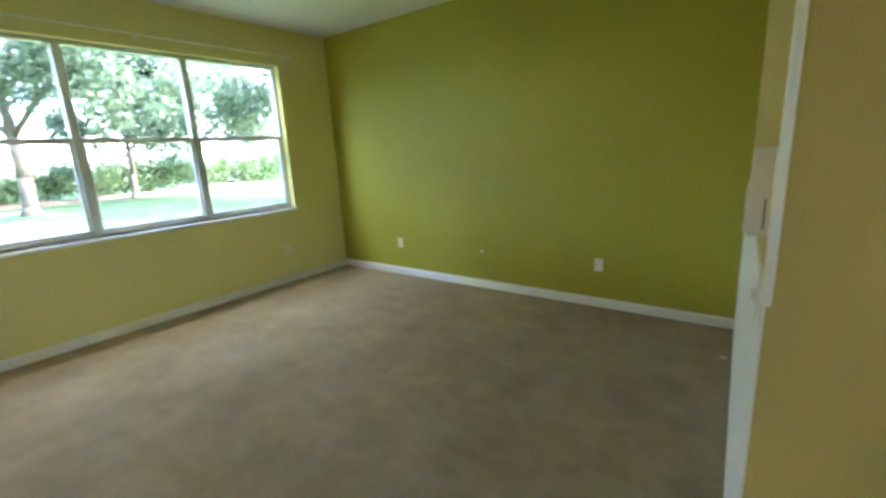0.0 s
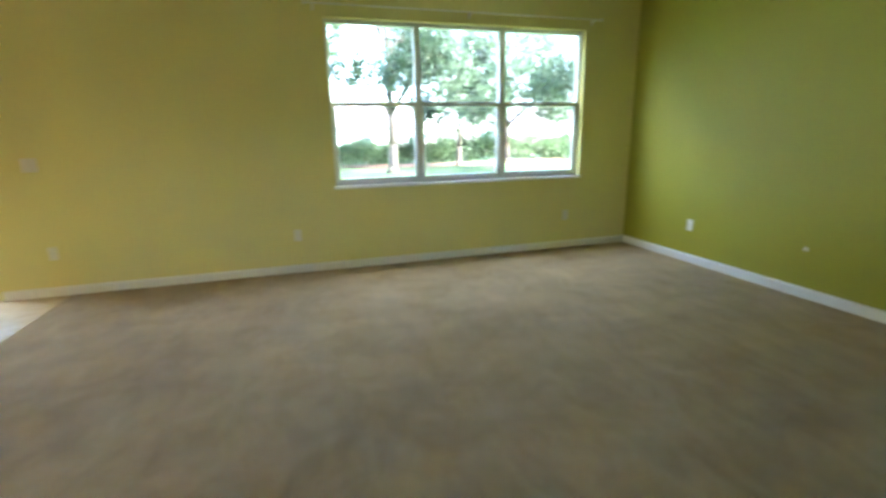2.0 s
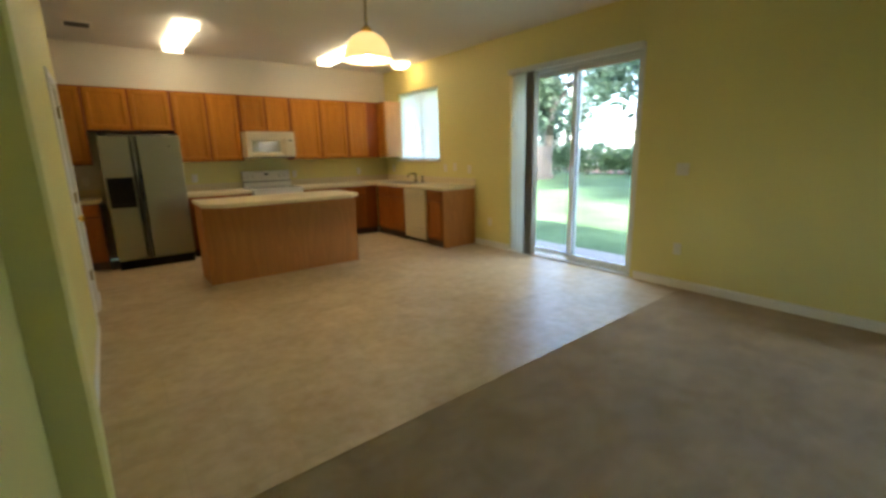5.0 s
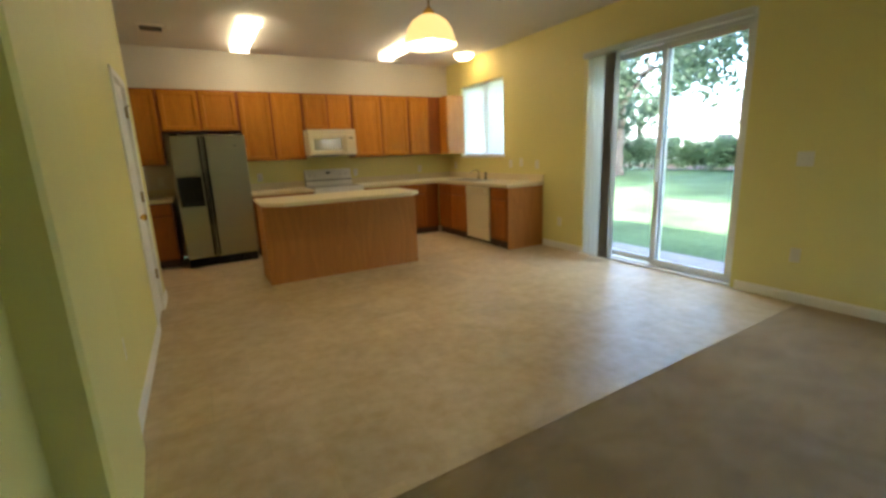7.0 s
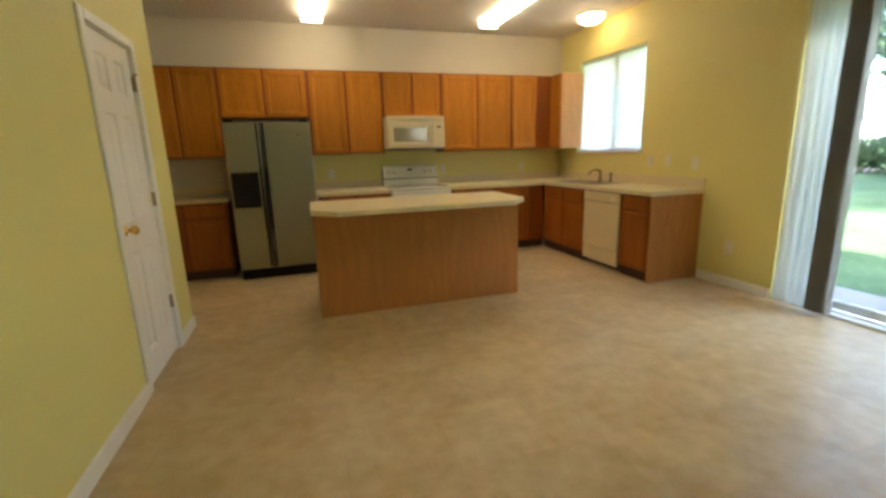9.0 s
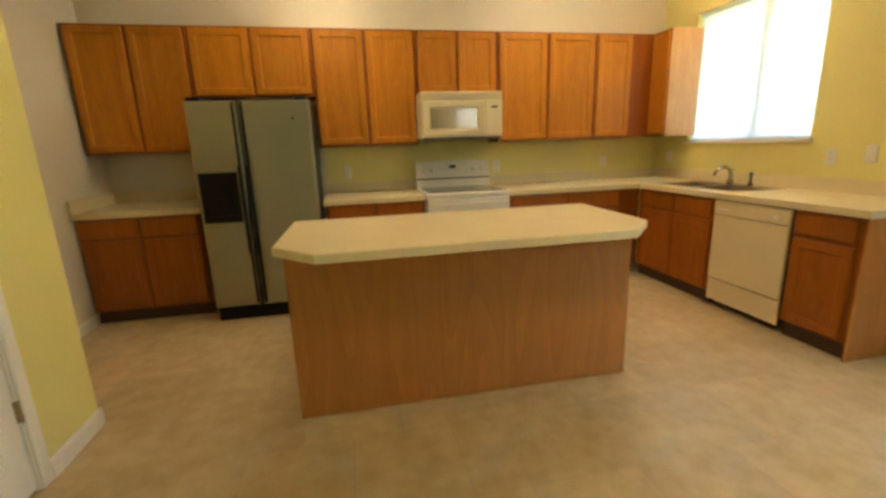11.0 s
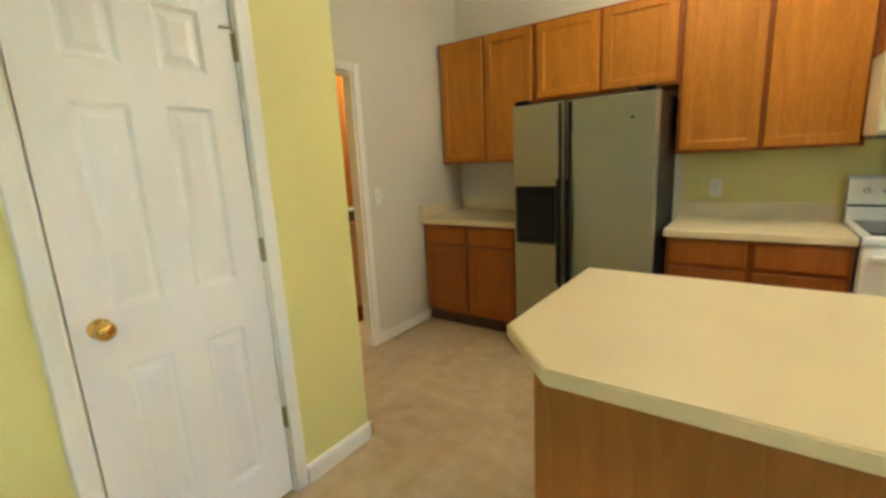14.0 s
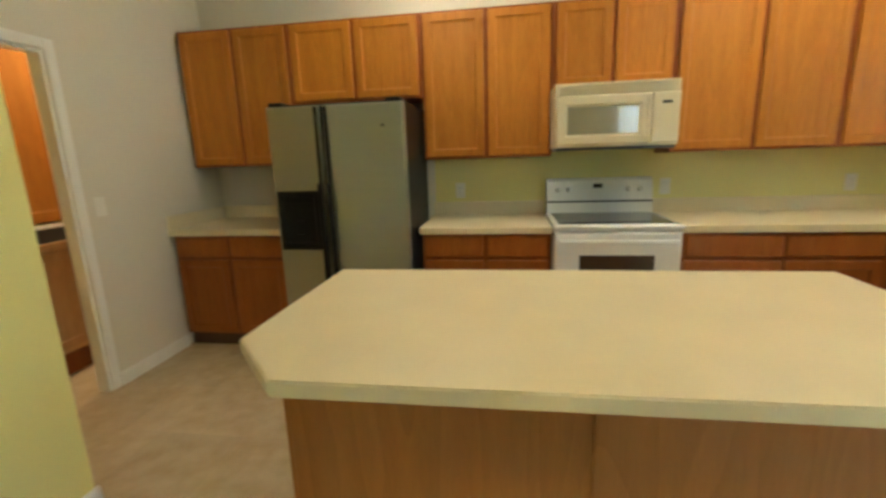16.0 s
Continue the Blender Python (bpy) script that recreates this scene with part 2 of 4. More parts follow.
def vinyl_material():
    """Mottled sheet vinyl printed with diagonal stone tiles and faint joints."""
    m = material("mottled_vinyl_tile", (0.53, 0.385, 0.20), 0.41, spread=0.11, scale=4.0, fine=11, bump=0.03, warm=(0.55, 0.44, 0.28), spec=0.5)
    n, l = m.node_tree.nodes, m.node_tree.links
    b = n["Principled BSDF"]
    src = b.inputs["Base Color"].links[0].from_socket
    tc = n.new("ShaderNodeTexCoord")
    br = n.new("ShaderNodeTexBrick")
    br.offset = 0.5
    br.inputs["Scale"].default_value = 1.0
    br.inputs["Brick Width"].default_value = 0.46
    br.inputs["Row Height"].default_value = 0.46
    br.inputs["Mortar Size"].default_value = 0.004
    br.inputs["Mortar Smooth"].default_value = 0.6
    br.inputs["Color1"].default_value = (0.93, 0.93, 0.93, 1)
    br.inputs["Color2"].default_value = (1.06, 1.05, 1.03, 1)
    br.inputs["Mortar"].default_value = (0.92, 0.915, 0.91, 1)
    l.new(tc.outputs["Object"], br.inputs["Vector"])
    mu = n.new("ShaderNodeMixRGB"); mu.blend_type = "MULTIPLY"; mu.inputs[0].default_value = 1.0
    l.new(src, mu.inputs[1]); l.new(br.outputs[0], mu.inputs[2])
    l.new(mu.outputs[0], b.inputs["Base Color"])
    return m


SHEER = see_through(material("sheer_white_fabric", (0.8, 0.8, 0.78), 0.8, spread=0.05, scale=3, fine=200, stretch=(1, 1, 6)), 0.7, (0.8, 0.8, 0.8))
sn, sl = SHEER.node_tree.nodes, SHEER.node_tree.links
clear, blend = sn.new("ShaderNodeBsdfTransparent"), sn.new("ShaderNodeMixShader")
blend.inputs[0].default_value = 0.15
woven = sn["Material Output"].inputs[0].links[0].from_socket
sl.new(woven, blend.inputs[1]); sl.new(clear.outputs[0], blend.inputs[2]); sl.new(blend.outputs[0], sn["Material Output"].inputs[0])
see_through(BLINDPALE, 0.55, (0.8, 0.8, 0.76))
CARPET = carpet_material()
VINYL = vinyl_material()


# ---- builders ----
def root_at(ob):
    p = Vector((0, 0, 0))
    while ob:
        p += ob.location
        ob = ob.parent
    return p


def mesh_of(name, bm, mat, at=Vector((0, 0, 0)), smooth=False):
    bmesh.ops.recalc_face_normals(bm, faces=bm.faces)
    bm.transform(Matrix.Translation(-at))
    me = bpy.data.meshes.new(name)
    bm.to_mesh(me)
    bm.free()
    me.materials.append(mat)
    if smooth:
        for p in me.polygons:
            p.use_smooth = True
    return me


def thing(name, at, label, category, group=""):
    ob = new(name)
    ob.location = at
    ob.empty_display_size = 0.05
    return tagged(ob, label, category, group)


def part(name, bm, mat, parent, label="", smooth=False):
    ob = new(name, mesh_of(name, bm, mat, root_at(parent), smooth))
    ob.parent = parent
    return tagged(ob, label)


def solid(name, bm, mat, label, category, group="", kind="", smooth=False):
    return tagged(new(name, mesh_of(name, bm, mat, Vector((0, 0, 0)), smooth)), label, category, group, kind)


def box(x0, x1, y0, y1, z0, z1, r=0.0, bm=None):
    own = bmesh.new()
    vs = [own.verts.new((x, y, z)) for x in sorted((x0, x1)) for y in sorted((y0, y1)) for z in sorted((z0, z1))]
    for f in ((0, 1, 3, 2), (4, 6, 7, 5), (0, 4, 5, 1), (2, 3, 7, 6), (0, 2, 6, 4), (1, 5, 7, 3)):
        own.faces.new([vs[i] for i in f])
    bmesh.ops.recalc_face_normals(own, faces=own.faces)
    if r:
        bmesh.ops.bevel(own, geom=own.edges[:], offset=r, segments=2, affect="EDGES", profile=0.5)
    if bm is None:
        return own
    tmp = bpy.data.meshes.new("tmp")
    own.to_mesh(tmp)
    own.free()
    bm.from_mesh(tmp)
    bpy.data.meshes.remove(tmp)
    return bm


def boxes(*specs, r=0.0):
    bm = bmesh.new()
    for s in specs:
        box(*s, r=r, bm=bm)
    return bm


FACING = {"+y": lambda f: (lambda u, w, z: (u, f + w, z)), "-y": lambda f: (lambda u, w, z: (u, f - w, z)),
          "+x": lambda f: (lambda u, w, z: (f + w, u, z)), "-x": lambda f: (lambda u, w, z: (f - w, u, z)),
          "-z": lambda f: (lambda u, w, z: (u, z, f - w))}


def rings(u0, u1, z0, z1, steps, facing, at, bm=None):
    """A closed panel of rectangular rings: each step is (inset, depth outwards from the plane)."""
    bm = bm or bmesh.new()
    place = FACING[facing](at)
    loops = []
    for inset, w in steps:
        a, b, c, d = u0 + inset, u1 - inset, z0 + inset, z1 - inset
        loops.append([bm.verts.new(place(u, w, z)) for u, z in ((a, c), (b, c), (b, d), (a, d))])
    for p, q in zip(loops, loops[1:]):
        for i in range(4):
            bm.faces.new((p[i], p[(i + 1) % 4], q[(i + 1) % 4], q[i]))
    bm.faces.new(loops[-1])
    bm.faces.new(loops[0][::-1])
    return bm


def cyl(p, q, r, r2=None, n=20, bm=None, caps=True):
    bm = bm or bmesh.new()
    p, q = Vector(p), Vector(q)
    rot = (q - p).to_track_quat("Z", "Y").to_matrix().to_4x4()
    bmesh.ops.create_cone(bm, cap_ends=caps, segments=n, radius1=r, radius2=r if r2 is None else r2, depth=(q - p).length,
                          matrix=Matrix.Translation((p + q) / 2) @ rot)
    return bm


def lathe(profile, at, axis="z", n=32):
    """Turns (radius, height) pairs about an axis through at."""
    bm = bmesh.new()
    rows = []
    for r, h in profile:
        row = []
        for i in range(n):
            a = 2 * math.pi * i / n
            c, s = r * math.cos(a), r * math.sin(a)
            v = {"z": (c, s, h), "x": (h, c, s), "y": (c, h, s)}[axis]
            row.append(bm.verts.new(Vector(at) + Vector(v)))
        rows.append(row)
    for a, b in zip(rows, rows[1:]):
        for i in range(n):
            bm.faces.new((a[i], a[(i + 1) % n], b[(i + 1) % n], b[i]))
    bmesh.ops.remove_doubles(bm, verts=bm.verts[:], dist=1e-5)
    return bm


def pipe(points, r, n=10):
    bm = bmesh.new()
    for a, b in zip(points, points[1:]):
        cyl(a, b, r, n=n, bm=bm)
        bmesh.ops.create_uvsphere(bm, u_segments=n, v_segments=6, radius=r, matrix=Matrix.Translation(b))
    return bm


def wall_panels(u0, u1, top, openings):
    """Rectangles of a wall that leave its openings free: (u0, u1, z0, z1)."""
    cuts = sorted({u0, u1, *[o[0] for o in openings], *[o[1] for o in openings]})
    out = []
    for a, b in zip(cuts, cuts[1:]):
        z = 0.0
        for o in sorted((o for o in openings if o[0] <= a and o[1] >= b), key=lambda o: o[2]):
            if o[2] > z:
                out.append((a, b, z, o[2]))
            z = o[3]
        if z < top:
            out.append((a, b, z, top))
    return out


# ---- the shell ----
CEIL = 2.89
BACK = -11.79
SIDE = 4.705          # wall with the pantry door
LEFT = 5.47          # kitchen's far side wall
SEAM = -5.945
WIN = (-3.575, -0.705, 0.885, 2.49)
SLIDER = (-8.42, -6.60, 0.0, 2.40)
KWIN = (-11.32, -10.08, 1.285, 2.46)

solid("wall_west", boxes(*[(-0.2, 0, a, b, c, d) for a, b, c, d in wall_panels(BACK - 0.15, 0.15, CEIL, [WIN, SLIDER, KWIN])]),
      YELLOW, "yellow painted wall with windows and sliding door", "wall", kind="structure")
solid("wall_north", box(0, 6.8, 0, 0.15, 0, CEIL), GREEN, "olive green painted accent wall", "wall", kind="structure")
solid("wall_south_upper", box(0, 6.8, BACK - 0.15, BACK, 1.5, CEIL), OFFWHITE, "off-white painted wall above the cabinets", "wall", kind="structure")
solid("wall_south_lower", box(0, 3.60, BACK - 0.15, BACK, 0, 1.5), YELLOW, "yellow painted wall behind the worktop", "wall", kind="structure")
solid("wall_south_corner", box(3.60, 6.8, BACK - 0.15, BACK, 0, 1.5), OFFWHITE, "off-white painted wall behind the fridge", "wall", kind="structure")
# opening added out of view to let sky light reach the west wall
FILLWIN = (-4.72, -4.18, 0.97, 2.12)
PDOOR = (-9.197, -8.575, 0.0, 2.0)
solid("wall_pantry", boxes(*[(SIDE, SIDE + 0.13, a, b, c, d) for a, b, c, d in wall_panels(-9.64, -6.80, CEIL, [PDOOR])]),
      YELLOW, "yellow painted wall round the pantry", "wall", kind="structure")
solid("wall_pantry_end", box(SIDE + 0.13, LEFT + 0.002, -9.64, -9.52, 0, CEIL), YELLOW, "yellow painted end wall of the pantry", "wall", kind="structure")
LDOOR = (-10.475, -9.70, 0.0, 1.98)
solid("wall_kitchen_side", boxes(*[(LEFT, LEFT + 0.08, a, b, c, d) for a, b, c, d in wall_panels(BACK, -9.52, CEIL, [LDOOR])]),
      OFFWHITE, "off-white painted wall with a doorway", "wall", kind="structure")
eb = bmesh.new()
foot = eb.faces.new([eb.verts.new((x, y, 0)) for x, y in ((4.584, -2.88), (4.80, -2.88), (4.80, 0.0), (4.472, 0.0))])
up = bmesh.ops.extrude_face_region(eb, geom=[foot])
bmesh.ops.translate(eb, verts=[g for g in up["geom"] if isinstance(g, bmesh.types.BMVert)], vec=(0, 0, CEIL))
solid("wall_entry", eb, SHADEDYELLOW, "yellow painted wall end beside the hall, darkened for its shade", "wall", kind="structure")
wb = bmesh.new()
foot = wb.faces.new([wb.verts.new((x, y, 0)) for x, y in ((4.584, -2.883), (4.579, -2.883), (4.467, -0.001), (4.472, -0.001))])
up = bmesh.ops.extrude_face_region(wb, geom=[foot])
bmesh.ops.translate(wb, verts=[g for g in up["geom"] if isinstance(g, bmesh.types.BMVert)], vec=(0, 0, 1.17))
solid("trim_entry_wainscot", wb, TRIM, "white painted lower half of the entry wall", "trim", kind="structure")
solid("trim_entry_corner", box(4.575, 4.592, -2.887, -2.83, 1.17, CEIL, r=0.003), TRIM, "white painted corner strip", "trim", kind="structure")
hp = bmesh.new()
foot = hp.faces.new([hp.verts.new((x, y, 0)) for x, y in ((4.665, -6.82), (4.612, -5.97), (4.624, -5.95), (4.74, -5.95), (4.74, -4.9), (4.84, -4.9), (4.84, -6.82))])
up = bmesh.ops.extrude_face_region(hp, geom=[foot])
bmesh.ops.translate(hp, verts=[g for g in up["geom"] if isinstance(g, bmesh.types.BMVert)], vec=(0, 0, CEIL))
solid("wall_hall_pier", hp, YELLOW, "yellow painted pier where the hall begins", "wall", kind="structure")
solid("wall_hall", boxes(*[(6.65, 6.8, a, b, c, d) for a, b, c, d in wall_panels(-11.79, 0, CEIL, [FILLWIN])], (5.59, 6.65, -9.60, -9.50, 0, CEIL), (4.842, 6.65, -6.27, -6.15, 0, CEIL)),
      YELLOW, "yellow painted hall walls", "wall", kind="structure")
solid("ceiling", box(-0.2, 6.8, BACK - 0.15, 0.15, CEIL, CEIL + 0.12), CEILING, "off-white textured ceiling", "ceiling", kind="structure")
# out of view; the long overhang at +x is added to keep sun out
solid("roof", box(-0.5, 9.4, BACK - 0.6, 0.6, CEIL + 0.13, CEIL + 0.3), ROOFTILE, "unseen grey shingle roof slab, east overhang lengthened to block sun", "roof", kind="structure")

# carpet with a soft rounded edge where it meets the vinyl
cb = bmesh.new()
edge = lambda x: SEAM - 0.09 + 0.036 * x
for z, flip in ((0.0, False), (-0.05, True)):
    q = [cb.verts.new(p) for p in ((0, edge(0), z), (6.65, edge(6.65), z), (6.65, 0, z), (0, 0, z))]
    cb.faces.new(q[::-1] if flip else q)
cb.verts.ensure_lookup_table()
for i in range(4):
    cb.faces.new([cb.verts[k] for k in (i, (i + 1) % 4, 4 + (i + 1) % 4, 4 + i)])
solid("floor_carpet", cb, CARPET, "worn tan cut-pile carpet with vacuum marks", "carpet", kind="structure")
solid("floor_vinyl", box(0, 6.65, BACK, SEAM + 0.2, -0.045, -0.004), VINYL, "mottled beige vinyl tile floor", "floor", kind="structure")
solid("trim_carpet_edge", cyl((0.01, edge(0.01), -0.004), (6.0, edge(6.0), -0.004), 0.008, n=10), CARPET, "tucked carpet edge along the vinyl", "trim", kind="structure")


def baseboard(a, b, facing, at, mat=TRIM):
    place = FACING[facing](at)
    bm = bmesh.new()
    prof = [(0, -0.003), (0.014, -0.003), (0.014, 0.066), (0.010, 0.078), (0.004, 0.085), (0, 0.085)]
    rows = [[bm.verts.new(place(u, w, z)) for w, z in prof] for u in (a, b)]
    k = len(prof)
    for i in range(k):
        bm.faces.new((rows[0][i], rows[0][(i + 1) % k], rows[1][(i + 1) % k], rows[1][i]))
    bm.faces.new(rows[0]); bm.faces.new(rows[1][::-1])
    return solid("baseboard", bm, mat, "white painted wooden baseboard", "baseboard", kind="structure")


baseboard(-6.56, -0.014, "+x", 0)
baseboard(-9.16, -8.44, "+x", 0)
baseboard(0, 4.467, "-y", 0)
baseboard(-8.53, -6.82, "-x", SIDE)
baseboard(-9.654, -9.257, "-x", SIDE)
baseboard(SIDE - 0.014, LEFT, "-y", -9.64)
baseboard(-11.15, -10.54, "-x", LEFT)


# ---- windows and sliding door ----
def casement(name, y0, y1, z0, z1, posts, rail, label, glazing):
    """Aluminium window set back in its opening, with sill, bars and one pane for each light."""
    w = tagged(new(name), label, "window", kind="structure")
    w.location = (-0.1, (y0 + y1) / 2, z0)
    f = 0.035
    part("window_frame", boxes((-0.14, -0.07, y0, y1, z1 - f, z1), (-0.14, -0.07, y0, y1, z0, z0 + f),
                               (-0.14, -0.07, y0, y0 + f, z0 + f, z1 - f), (-0.14, -0.07, y1 - f, y1, z0 + f, z1 - f), r=0.004), ALU, w)
    edges = [y0 + f] + list(posts) + [y1 - f]
    for p in posts:
        part("mullion", box(-0.145, -0.06, p - 0.032, p + 0.032, z0 + f, z1 - f, r=0.005), ALU, w)
    for i, (a, b) in enumerate(zip(edges, edges[1:])):
        a2, b2 = a + (0.032 if i else 0), b - (0.032 if i < len(edges) - 2 else 0)
        spans = [(z0 + f, z1 - f)]
        if rail:
            part("meeting_rail", box(-0.125, -0.066, a2, b2, rail - 0.022, rail + 0.022, r=0.004), ALU, w)
            part("sash", boxes((-0.118, -0.082, a2, a2 + 0.022, z0 + f, rail - 0.022), (-0.118, -0.082, b2 - 0.022, b2, z0 + f, rail - 0.022),
                               (-0.118, -0.082, a2 + 0.022, b2 - 0.022, z0 + f, z0 + f + 0.03), r=0.003), ALU, w)
            part("latch", box(-0.066, -0.05, (a2 + b2) / 2 - 0.025, (a2 + b2) / 2 + 0.025, rail - 0.008, rail + 0.016, r=0.004), ALU, w)
            spans = [(z0 + f, rail - 0.022), (rail + 0.022, z1 - f)]
        for c, d in spans:
            g = part("pane", box(-0.104, -0.100, a2, b2, c, d), glazing, w)
            g.visible_shadow = False
    part("window_sill", box(-0.07, 0.03, y0 - 0.02, y1 + 0.02, z0 - 0.03, z0, r=0.006), TRIM, w, "white painted sill")
    return w


casement("window_1", *WIN, (-2.65, -1.695), 1.705, "wide white three-light window with lower sashes", GLASS)
casement("window_2", *KWIN, (-10.62,), None, "white two-light sliding window above the sink", CLEARGLASS)

# unseen window, added only as a source of fill light from the east
hw = tagged(new("fill_window"), "plain white unseen window added to let fill light into the hall", "window", kind="structure")
hw.location = (6.72, -4.45, 0.97)
y0, y1, z0, z1 = FILLWIN
part("window_frame", boxes((6.69, 6.75, y0, y1, z1 - 0.04, z1), (6.69, 6.75, y0, y1, z0, z0 + 0.04), (6.69, 6.75, y0, y0 + 0.04, z0 + 0.04, z1 - 0.04), (6.69, 6.75, y1 - 0.04, y1, z0 + 0.04, z1 - 0.04)), ALU, hw)
part("pane", box(6.718, 6.722, y0 + 0.04, y1 - 0.04, z0 + 0.04, z1 - 0.04), GLASS, hw).visible_shadow = False
kb = thing("window_shade", (-0.04, -10.7, KWIN[3]), "sheer white shade lowered over the kitchen window", "shade")
part("headrail", box(-0.055, -0.015, KWIN[0] + 0.01, KWIN[1] - 0.01, KWIN[3] - 0.035, KWIN[3] - 0.002, r=0.003), BLINDPALE, kb)
part("fabric", box(-0.038, -0.036, KWIN[0] + 0.012, KWIN[1] - 0.012, KWIN[2] + 0.014, KWIN[3] - 0.035), SHEER, kb)
part("bottom_rail", box(-0.045, -0.029, KWIN[0] + 0.012, KWIN[1] - 0.012, KWIN[2] + 0.001, KWIN[2] + 0.014, r=0.003), BLINDPALE, kb)
rod = thing("curtain_rod", (0.05, -2.15, 2.57), "thin bare metal curtain rod above the window", "curtain rod")
part("rod", cyl((0.07, -3.72, 2.585), (0.07, -0.58, 2.585), 0.007, n=12), PLATE, rod)
for y in (-3.66, -2.1, -0.64):
    part("bracket", boxes((0.001, 0.075, y - 0.008, y + 0.008, 2.568, 2.577), (0.0, 0.006, y - 0.012, y + 0.012, 2.54, 2.60)), PLATE, rod)
for y in (-3.735, -0.565):
    part("finial", lathe([(0, -0.018), (0.012, -0.012), (0.016, 0), (0.012, 0.012), (0, 0.018)], (0.07, y, 2.585), "y", 14), PLATE, rod, smooth=True)

sd = tagged(new("door_1"), "white aluminium sliding glass patio door", "door", kind="structure")
sd.location = (-0.1, -7.52, 0)
y0, y1, z0, z1 = SLIDER
part("door_frame", boxes((-0.16, -0.04, y0, y1, z1 - 0.045, z1), (-0.16, -0.04, y0, y0 + 0.04, 0.03, z1 - 0.045), (-0.16, -0.04, y1 - 0.04, y1, 0.03, z1 - 0.045), r=0.004), ALU, sd)
part("threshold", boxes((-0.2, -0.004, y0, y1, -0.02, 0.018), (-0.10, -0.09, y0, y1, 0.018, 0.032), r=0.003), ALU, sd)
for a, b, x in ((y0 + 0.04, -7.43, -0.125), (-7.50, y1 - 0.04, -0.075)):
    leaf = part("sliding_panel", boxes((x - 0.018, x + 0.018, a, a + 0.055, 0.033, z1 - 0.046), (x - 0.018, x + 0.018, b - 0.055, b, 0.033, z1 - 0.046),
                                       (x - 0.018, x + 0.018, a + 0.055, b - 0.055, 0.033, 0.10), (x - 0.018, x + 0.018, a + 0.055, b - 0.055, z1 - 0.11, z1 - 0.046), r=0.004), ALU, sd)
    g = part("pane", box(x - 0.003, x + 0.003, a + 0.055, b - 0.055, 0.10, z1 - 0.11), GLASS, leaf)
    g.visible_shadow = False
part("door_handle", boxes((-0.057, -0.03, -7.485, -7.46, 0.95, 1.20), r=0.005), ALU, sd)

vb = thing("vertical_blind", (0.05, -7.52, 2.40), "white vertical blind drawn aside on a white headrail", "blind")
part("headrail", box(0.004, 0.075, -8.44, -6.60, 2.37, 2.435, r=0.006), BLINDPALE, vb)
for i in range(7):
    y = -8.345 + 0.034 * i
    bm = bmesh.new()
    tilt = math.radians((86, 70, 88, 66, 84, 74, 88)[i])
    rows = []
    for z in (0.03, 2.36):
        row = []
        for j in range(6):
            s = (j / 5 - 0.5) * 0.088
            bow = 0.008 * (1 - (2 * j / 5 - 1) ** 2)
            row.append(bm.verts.new((0.05 + s * math.sin(tilt) + bow * math.cos(tilt), y + s * math.cos(tilt) - bow * math.sin(tilt), z)))
        rows.append(row)
    for j in range(5):
        bm.faces.new((rows[0][j], rows[0][j + 1], rows[1][j + 1], rows[1][j]))
    part("vane", bm, BLINDPALE, vb, smooth=True)
for i in range(11):
    y = -8.095 + 0.0135 * i
    part("vane", box(0.006, 0.092, y - 0.0012, y + 0.0012, 0.03, 2.36), BLINDDARK, vb, "taupe stacked vane")
part("pull_chain", cyl((0.09, -8.38, 2.36), (0.09, -8.38, 0.75), 0.003, n=6), PLATE, vb)


# ---- doors ----
def casing(u0, u1, top, facing, at, parent, wide=0.058):
    for n, s in (("casing", (u0 - wide, u0, 0.0, top + wide)), ("casing", (u1, u1 + wide, 0.0, top + wide)), ("casing", (u0, u1, top, top + wide))):
        part(n, rings(s[0], s[1], s[2], s[3], [(0, 0.0), (0, 0.010), (0.006, 0.016), (0.014, 0.016)], facing, at), TRIM, parent)


pd = tagged(new("door_2"), "closed white six-panel pantry door with a brass knob", "door", kind="structure")
pd.location = (SIDE + 0.03, -8.9, 0)
a, b = PDOOR[0] + 0.008, PDOOR[1] - 0.013
part("jamb", boxes((SIDE + 0.001, SIDE + 0.128, PDOOR[0] - 0.0005, PDOOR[0] + 0.005, 0, 2.0), (SIDE + 0.001, SIDE + 0.128, PDOOR[1] - 0.005, PDOOR[1] + 0.0005, 0, 2.0),
                   (SIDE + 0.001, SIDE + 0.128, PDOOR[0], PDOOR[1], 1.993, 2.0005)), TRIM, pd)
casing(PDOOR[0], PDOOR[1], 2.0, "-x", SIDE, pd)
st, mid = 0.105, (a + b) / 2
cols = [(a + st, mid - 0.05), (mid + 0.05, b - st)]
rowsz = [(0.20, 0.80), (0.98, 1.58), (1.69, 1.885)]
xs0, xs1 = SIDE + 0.012, SIDE + 0.047
rails = [(a, a + st, 0.012, 1.99), (b - st, b, 0.012, 1.99), (mid - 0.05, mid + 0.05, 0.012, 1.99)]
for c0, c1 in cols:
    for q0, q1 in ((0.012, 0.20), (0.80, 0.98), (1.58, 1.69), (1.885, 1.99)):
        rails.append((c0, c1, q0, q1))
slab = part("door_leaf", boxes(*[(xs0, xs1, *r) for r in rails]), DOORWHITE, pd)
for c0, c1 in cols:
    for q0, q1 in rowsz:
        part("panel", rings(c0, c1, q0, q1, [(0, -0.03), (0, 0.0), (0.014, -0.010), (0.024, -0.010), (0.046, -0.002)], "-x", xs0), DOORWHITE, slab)
